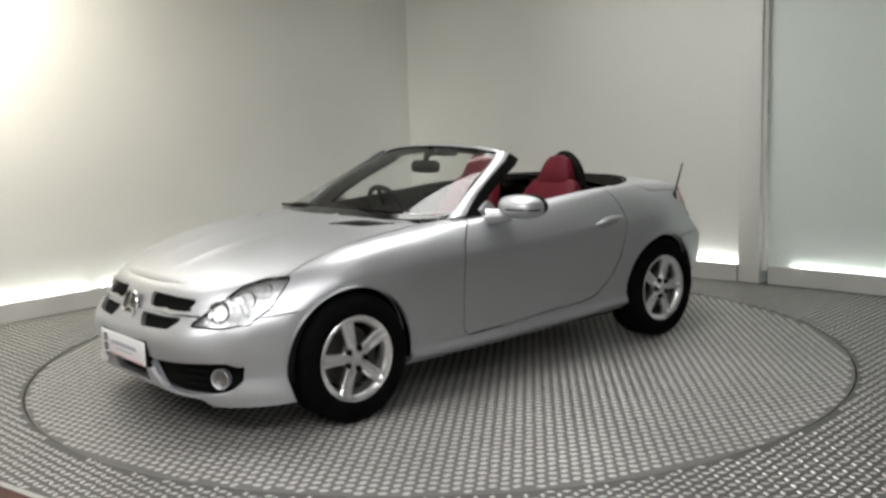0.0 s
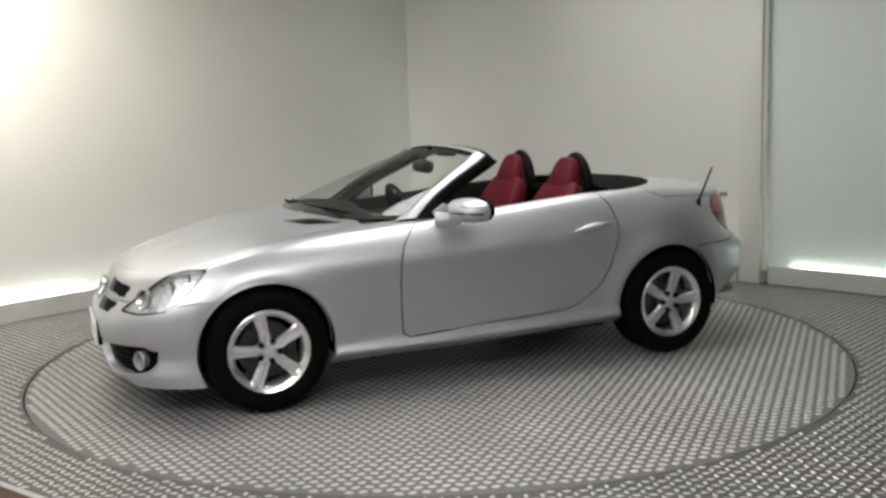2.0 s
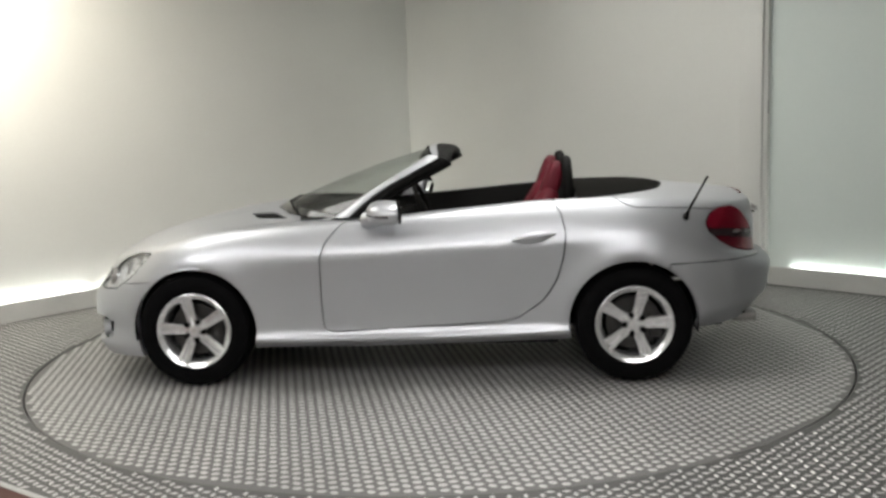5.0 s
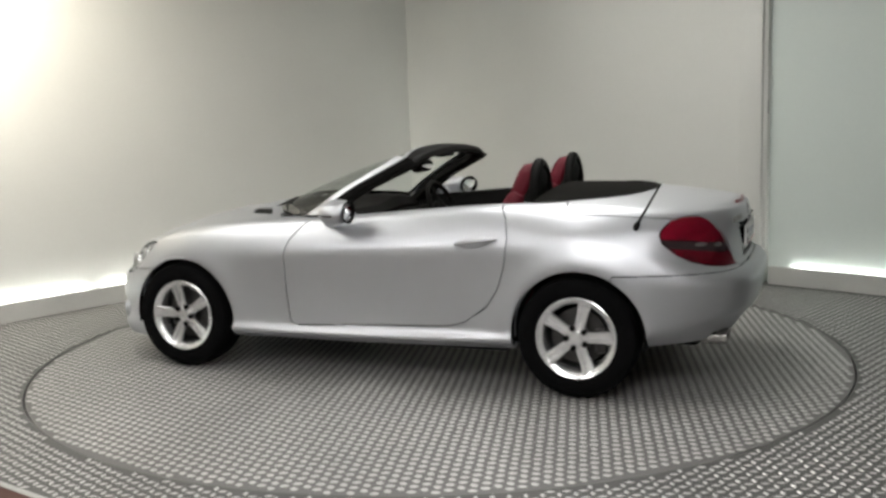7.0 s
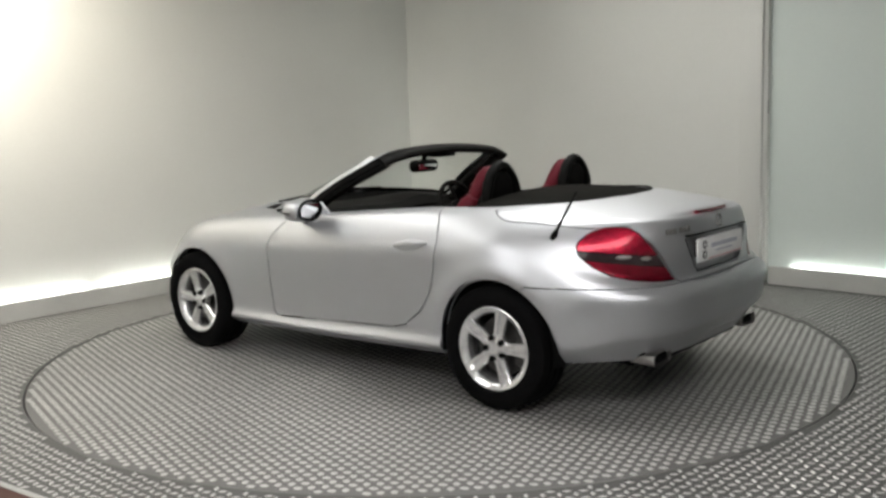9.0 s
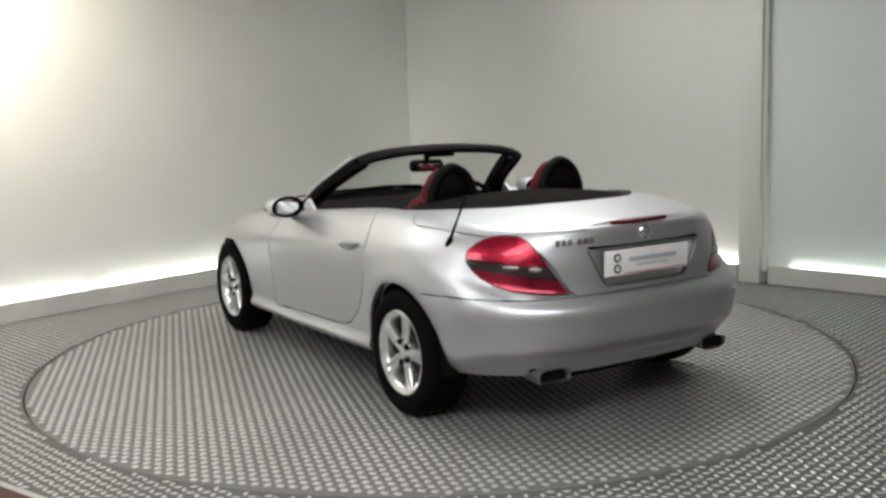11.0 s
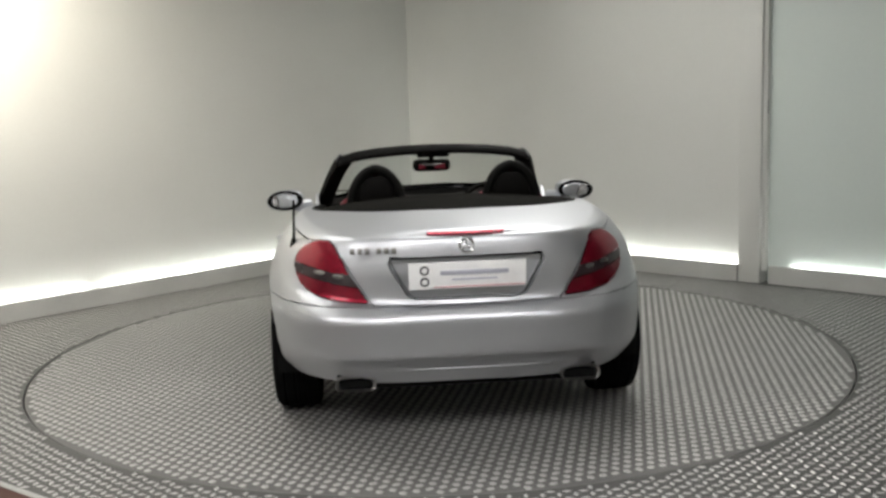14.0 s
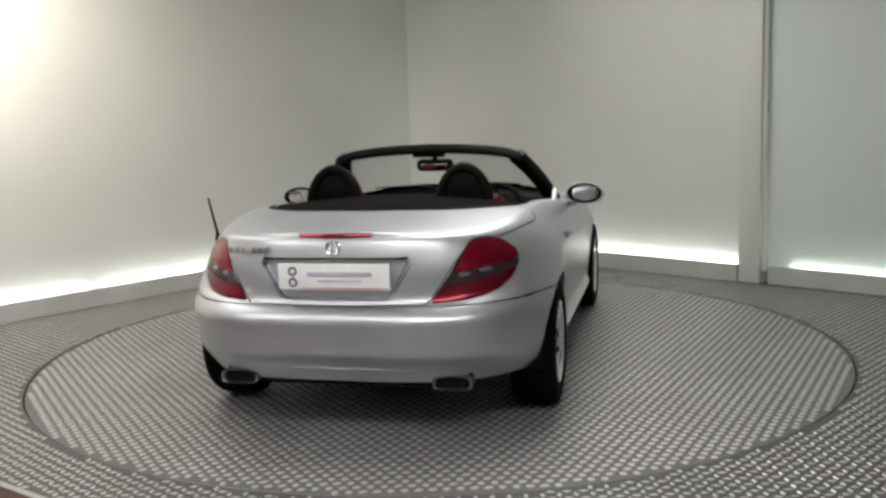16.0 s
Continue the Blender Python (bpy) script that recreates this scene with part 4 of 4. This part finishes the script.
def poly_prism(points, y0, y1):
    """A flat piece with an outline in x and z and a thickness across the car."""
    bm = bmesh.new()
    bm.faces.new([bm.verts.new((x, y0, z)) for x, z in points])
    res = bmesh.ops.extrude_face_region(bm, geom=bm.faces[:])
    for v in res["geom"]:
        if isinstance(v, bmesh.types.BMVert):
            v.co.y = y1
    bmesh.ops.recalc_face_normals(bm, faces=bm.faces)
    bmesh.ops.bevel(bm, geom=bm.edges[:], offset=0.004, segments=2, affect="EDGES", profile=0.5)
    return bm


# inside mirror
m = part("inside_mirror", box(0.07, 0.24, 0.078, pose(-0.005, 0, 1.152, 0, -10, 0), 0.034, 4), TRIM, car, "black inside mirror on a stalk")
part("mirror_glass", box(0.004, 0.17, 0.034, pose(-0.0405, 0, 1.1457, 0, -10, 0), 0.001), MIRROR, m)
part("stalk", tube([(0.0, 0, 1.17), (-0.02, 0, 1.22), (-0.07, 0, 1.255)], [0.016, 0.02, 0.034], 10), TRIM, m)

# door mirrors
for s in (1, -1):
    bm = bmesh.new()
    bmesh.ops.create_uvsphere(bm, u_segments=28, v_segments=16, radius=1)
    for v in bm.verts:
        c = v.co
        q = [math.copysign(abs(k) ** 0.8, k) for k in c]
        x, y, z = q[0] * 0.105, q[1] * 0.112, q[2] * 0.062
        if x < -0.055:
            x = -0.055 + (x + 0.055) * 0.1
        v.co = (0.105 + x - 0.02 * q[1], s * (0.94 + y), 0.957 + z - 0.01 * q[1])
    if s < 0:
        bmesh.ops.reverse_faces(bm, faces=bm.faces)
    dm = part("door_mirror", bm, PAINT, doors[s], "silver door mirror housing")
    part("mirror_glass", box(0.006, 0.15, 0.075, pose(0.037, s * 0.94, 0.957, 0, -14, s * 11), 0.002), MIRROR, doors[s])
    part("mirror_surround", fix(lathe([(0.082, 0.001), (0.1, 0.001), (0.11, 0.004), (0.113, 0.012)], pose(0.043, s * 0.94, 0.957, 0, -90, s * 11) @ Matrix.Diagonal((0.56, 1, 1, 1)), 32)), TRIM, doors[s])
    part("indicator_strip", tube([(0.202, s * 0.885, 0.95), (0.21, s * 0.945, 0.95), (0.185, s * 1.005, 0.948), (0.13, s * 1.05, 0.944), (0.08, s * 1.053, 0.943)], 0.0055, 8), DARK_LENS, doors[s], "smoked indicator strip")
    part("mirror_foot", tube([(0.24, s * 0.80, 0.90), (0.2, s * 0.84, 0.905), (0.14, s * 0.885, 0.92)], [0.05, 0.042, 0.04], 12, flat=0.7), PAINT, doors[s])
    sail = poly_prism([(.31, .9), (.18, .985), (.155, .98), (.07, .905)], s * 0.728, s * 0.748)
    part("mirror_sail", sail, PAINT, doors[s], "silver corner piece at the foot of the pillar")
    # handle over a scooped recess
    bowl = bmesh.new()
    bmesh.ops.create_uvsphere(bowl, u_segments=24, v_segments=12, radius=1)
    bowl.transform(pose(-0.68, s * 0.905, 0.80, 0, 8, 0) @ Matrix.Diagonal((0.094, 0.012, 0.03, 1)))
    part("handle_recess", bowl, PAINT, doors[s])
    part("handle", tube([(-0.565, s * 0.90, 0.785), (-0.60, s * 0.917, 0.796), (-0.68, s * 0.925, 0.808), (-0.76, s * 0.921, 0.816), (-0.80, s * 0.90, 0.818)], [0.007, 0.014, 0.017, 0.014, 0.007], 12, flat=0.55), PAINT, doors[s])

# aerial
part("aerial", tube([(-1.497, 0.785, 0.862), (-1.507, 0.782, 0.888), (-1.518, 0.78, 0.91), (-1.622, 0.765, 1.095)], [0.019, 0.016, 0.0075, 0.005], 10), TRIM, car, "thin black aerial")

# boot details
part("brake_light", tube([(-1.947 + 0.018 * (y / 0.17) ** 2, y, 0.951) for y in (-0.17, -0.09, 0, 0.09, 0.17)], 0.0095, 8), DEEP_LENS, boot_lid, "slim dark red high brake light")
part("boot_badge", lathe([(0.026, 0), (0.034, 0.0), (0.036, 0.005), (0.032, 0.008), (0.026, 0.005)], pose(-1.972, 0, 0.9, 0, -84, 0), 28), CHROME, boot_lid)
for k in range(3):
    part("badge_bar", box(0.03, 0.006, 0.005, pose(-1.974, 0, 0.9, 0, -84, 0) @ pose(0, 0, 0.003, 0, 0, 120 * k) @ Matrix.Translation((0.015, 0, 0)), 0.001), CHROME, boot_lid)
for k, y in enumerate((0.50, 0.468, 0.436, 0.385, 0.352, 0.319)):
    part("badge_bar", box(0.008, 0.022, 0.027, pose(-1.948 - 0.1 * (0.5 - y), y, 0.888, 0, 6, -8), 0.003), STEEL, boot_lid)
# the lip is black to give the shadow line at the recess top
part("plate_lip", box(0.024, 0.67, 0.007, Matrix.Translation((-1.968, 0, 0.852)), 0.003), TRIM, boot_lid, "strip above the plate coloured dark for the shadow under it")
part("plate_bracket", box(0.03, 0.44, 0.08, Matrix.Translation((-1.964, 0, 0.772)), 0.006), TRIM, boot_lid)
# thin black tube draws the shading along the recess edges
part("recess_edge_shade", tube([(-1.958, .335, .838), (-1.966, .318, .80), (-1.972, .255, .69), (-1.972, .235, .676), (-1.974, 0, .674), (-1.972, -.235, .676), (-1.972, -.255, .69), (-1.966, -.318, .80), (-1.958, -.335, .838)], 0.002, 6), TRIM, boot_lid)


def number_plate(x, z, s, name):
    p = part(name, box(0.012, 0.52, 0.118, Matrix.Translation((x, 0, z)), 0.004), PLATE, car, "white show plate with a dark mark and grey bars")
    f = x + s * 0.0085
    for dz in (0.024, -0.026):
        part("plate_mark", lathe([(0.012, 0), (0.021, 0), (0.021, 0.003), (0.012, 0.003)], pose(f, 0.19 * (1 if s < 0 else -1), z + dz, 0, 90, 0), 20), PLATE_DARK, p)
    sgn = 1 if s < 0 else -1
    part("plate_bar", box(0.003, 0.30, 0.02, Matrix.Translation((f, sgn * -0.03, z + 0.012)), 0.001), PLATE_INK, p)
    part("plate_bar", box(0.003, 0.2, 0.008, Matrix.Translation((f, sgn * -0.03, z - 0.018)), 0.001), PLATE_INK, p)
    part("plate_line", box(0.003, 0.40, 0.004, Matrix.Translation((f, sgn * -0.05, z - 0.05)), 0.001), PLATE_RED, p)


number_plate(-1.985, 0.772, -1, "rear_plate")
number_plate(2.0, 0.374, 1, "front_plate")
part("plate_holder", box(0.03, 0.54, 0.13, Matrix.Translation((1.977, 0, 0.374)), 0.006), TRIM, bumper_f)

# ---- cabin ----
part("cabin_floor", box(1.9, 1.34, 0.05, Matrix.Translation((-0.25, 0, 0.33)), 0.01), FABRIC, car)
part("bulkhead", box(0.06, 1.36, 0.62, pose(-0.98, 0, 0.64, 0, -12, 0), 0.02), FABRIC, car)
for s in (1, -1):
    rows = []
    for i in range(21):
        x = 0.6 - 1.55 * i / 20
        zt = spline(KNOTS, LEVELS[-1][2], x)
        rows.append([(x, s * 0.735, zt - 0.002), (x, s * 0.715, zt + 0.006), (x, s * 0.69, zt - 0.004), (x, s * 0.675, zt - 0.05), (x, s * 0.66, zt - 0.13), (x, s * 0.64, zt - 0.19)])
    part("door_sill_trim", fix(sheet(rows)), TRIM, car, "black waist trim")
    rows = []
    for i in range(21):
        x = 0.55 - 1.5 * i / 20
        zt = spline(KNOTS, LEVELS[-1][2], x)
        rows.append([(x, s * 0.645, zt - 0.185), (x, s * 0.63, zt - 0.22), (x, s * 0.61, 0.66), (x, s * 0.66, 0.60), (x, s * 0.665, 0.34)])
    part("door_card", fix(sheet(rows)), LEATHER, car, "dark red door lining")

# dashboard with two cowls
rows = []
for j in range(-14, 15):
    y = j / 14 * 0.69
    hump = 0.035 * math.exp(-((y + 0.37) / 0.17) ** 2) + 0.01 * math.exp(-((y - 0.37) / 0.25) ** 2)
    rows.append([(0.84 - 0.45 * (y / 0.69) ** 2 * 0.5, y, 0.90), (0.62, y, 0.915 + hump * 0.4), (0.46, y, 0.915 + hump), (0.36, y, 0.895 + hump), (0.32, y, 0.85 + hump * 0.5), (0.36, y, 0.72), (0.45, y, 0.55), (0.5, y, 0.35)])
part("dashboard", fix(sheet(rows)), BLACK_LEATHER, car, "black moulded dashboard")
part("centre_console", box(0.95, 0.2, 0.3, pose(-0.1, 0, 0.5, 0, -4, 0), 0.04, 3), BLACK_LEATHER, car)
part("gear_lever", tube([(0.12, 0, 0.62), (0.1, 0, 0.72), (0.09, 0, 0.75)], [0.012, 0.014, 0.022], 10), BLACK_LEATHER, car)
sw = pose(0.01, -0.37, 0.85, 0, -66, 0)
steer = part("steering_wheel", tube([sw @ Vector((0.182 * math.cos(2 * math.pi * i / 36), 0.182 * math.sin(2 * math.pi * i / 36), 0)) for i in range(36)], 0.0165, 10, closed=True), BLACK_LEATHER, car)
part("wheel_boss", cyl(0.06, 0.05, sw @ Matrix.Translation((0, 0, -0.02)), 24, bevel=0.012), BLACK_LEATHER, steer)
for a in (0, 120, 240):
    part("wheel_spoke", box(0.14, 0.035, 0.018, sw @ pose(0, 0, -0.012, 0, 0, a) @ Matrix.Translation((0.1, 0, 0)), 0.006), TRIM, steer)
part("steering_column", tube([(0.04, -0.37, 0.84), (0.45, -0.37, 0.78)], 0.045, 12), BLACK_LEATHER, steer)


def cushion(path, halfw, thick, n=14):
    """A padded shape along a path of (x, z) with half widths and thicknesses."""
    rows = []
    for k, (x, z) in enumerate(path):
        a, b = path[max(0, k - 1)], path[min(len(path) - 1, k + 1)]
        d = Vector((b[0] - a[0], 0, b[1] - a[1])).normalized()
        nrm = Vector((-d.z, 0, d.x))
        row = []
        for i in range(n * 2 + 1):
            ang = 2 * math.pi * i / (n * 2)
            c, sn = math.cos(ang), math.sin(ang)
            yy = halfw[k] * math.copysign(abs(c) ** 0.5, c)
            tt = thick[k] * math.copysign(abs(sn) ** 0.6, sn)
            row.append(Vector((x, yy, z)) + nrm * tt)
        rows.append(row)
    bm = sheet(rows)
    for row in (rows[0], rows[-1]):
        vs = [bm.verts.new(p) for p in row[:-1]]
        bm.faces.new(vs)
    return fix(bm)


for s in (1, -1):
    off = Matrix.Translation((0, s * 0.37, 0))
    base = cushion([(0.02, 0.49), (-0.02, 0.52), (-0.2, 0.53), (-0.42, 0.5), (-0.55, 0.47)], [0.2, 0.24, 0.25, 0.25, 0.22], [0.04, 0.08, 0.09, 0.09, 0.06])
    base.transform(off)
    seat = part("seat", base, LEATHER, car, "dark red leather seat")
    back = cushion([(-0.53, 0.48), (-0.57, 0.56), (-0.66, 0.75), (-0.745, 0.9), (-0.79, 0.99), (-0.805, 1.02)], [0.24, 0.255, 0.26, 0.235, 0.2, 0.17], [0.05, 0.075, 0.08, 0.07, 0.06, 0.04])
    back.transform(off)
    part("backrest", back, LEATHER, seat)
    hr = cushion([(-0.775, 0.97), (-0.785, 1.0), (-0.81, 1.07), (-0.828, 1.13), (-0.84, 1.166), (-0.845, 1.178)], [0.14, 0.145, 0.125, 0.1, 0.072, 0.04], [0.045, 0.055, 0.055, 0.048, 0.035, 0.013])
    hr.transform(off)
    part("headrest", hr, LEATHER, seat)
    rear = cushion([(-0.62, 0.52), (-0.74, 0.76), (-0.82, 0.92), (-0.865, 1.03), (-0.885, 1.11), (-0.892, 1.15)], [0.23, 0.24, 0.19, 0.12, 0.09, 0.05], [0.03, 0.04, 0.04, 0.035, 0.03, 0.012])
    rear.transform(off)
    part("seat_back_shell", rear, BLACK_LEATHER, seat, "black seat back shell")
    hoop_pts = []
    for i in range(25):
        a = math.pi * i / 24
        c, d = math.cos(a), math.sin(a)
        hoop_pts.append((-0.895 + 0.01 * d, s * 0.37 + 0.14 * math.copysign(abs(c) ** 1.15, c), 0.955 + 0.23 * abs(d) ** 0.85))
    hoop_ob = part("roll_hoop", tube(hoop_pts, 0.027, 12, flat=1.15), TRIM, car, "black roll hoop behind a seat")
    part("hoop_foot", box(0.13, 0.36, 0.05, Matrix.Translation((-0.935, s * 0.37, 0.955)), 0.02), TRIM, hoop_ob)

# cover behind the seats
rows = []
for i in range(17):
    x = -0.93 - 0.545 * i / 16
    hw = spline([-1.47, -1.44, -1.36, -1.22, -1.05, -0.93], [0.05, 0.26, 0.45, 0.6, 0.685, 0.712], x)
    row = []
    for j in range(-12, 13):
        f = j / 12
        zt = top_z(x, hw * f, 0.765, spline(KNOTS, LEVELS[-1][2], x))
        row.append((x, hw * f, zt - 0.006 + 0.012 * (1 - f * f)))
    rows.append(row)
part("rear_cover", fix(sheet(rows)), FABRIC, car, "black cover behind the seats")
part("cover_edge", tube([(r[0][0], r[0][1], r[0][2] + 0.004) for r in rows] + [(r[-1][0], r[-1][1], r[-1][2] + 0.004) for r in rows[::-1]], 0.008, 8), TRIM, car)


# ---- motion ----
TURN0, TURN_RATE = 220.28, -9.001
OFFSET = Vector((0.082, 0.009, 0.003))


def motions():
    times = [0.0, 0.1] + [0.5 * i for i in range(1, 32)] + [15.9, 16.0]
    walk(turntable, [(t, pose(0, 0, 0, 0, 0, TURN0 + TURN_RATE * t)) for t in times])
    rows = []
    for t in times:
        m = pose(0, 0, 0, 0, 0, TURN0 + TURN_RATE * t)
        rows.append((t, m @ Matrix.Translation(OFFSET)))
    walk(car, rows)


motions()
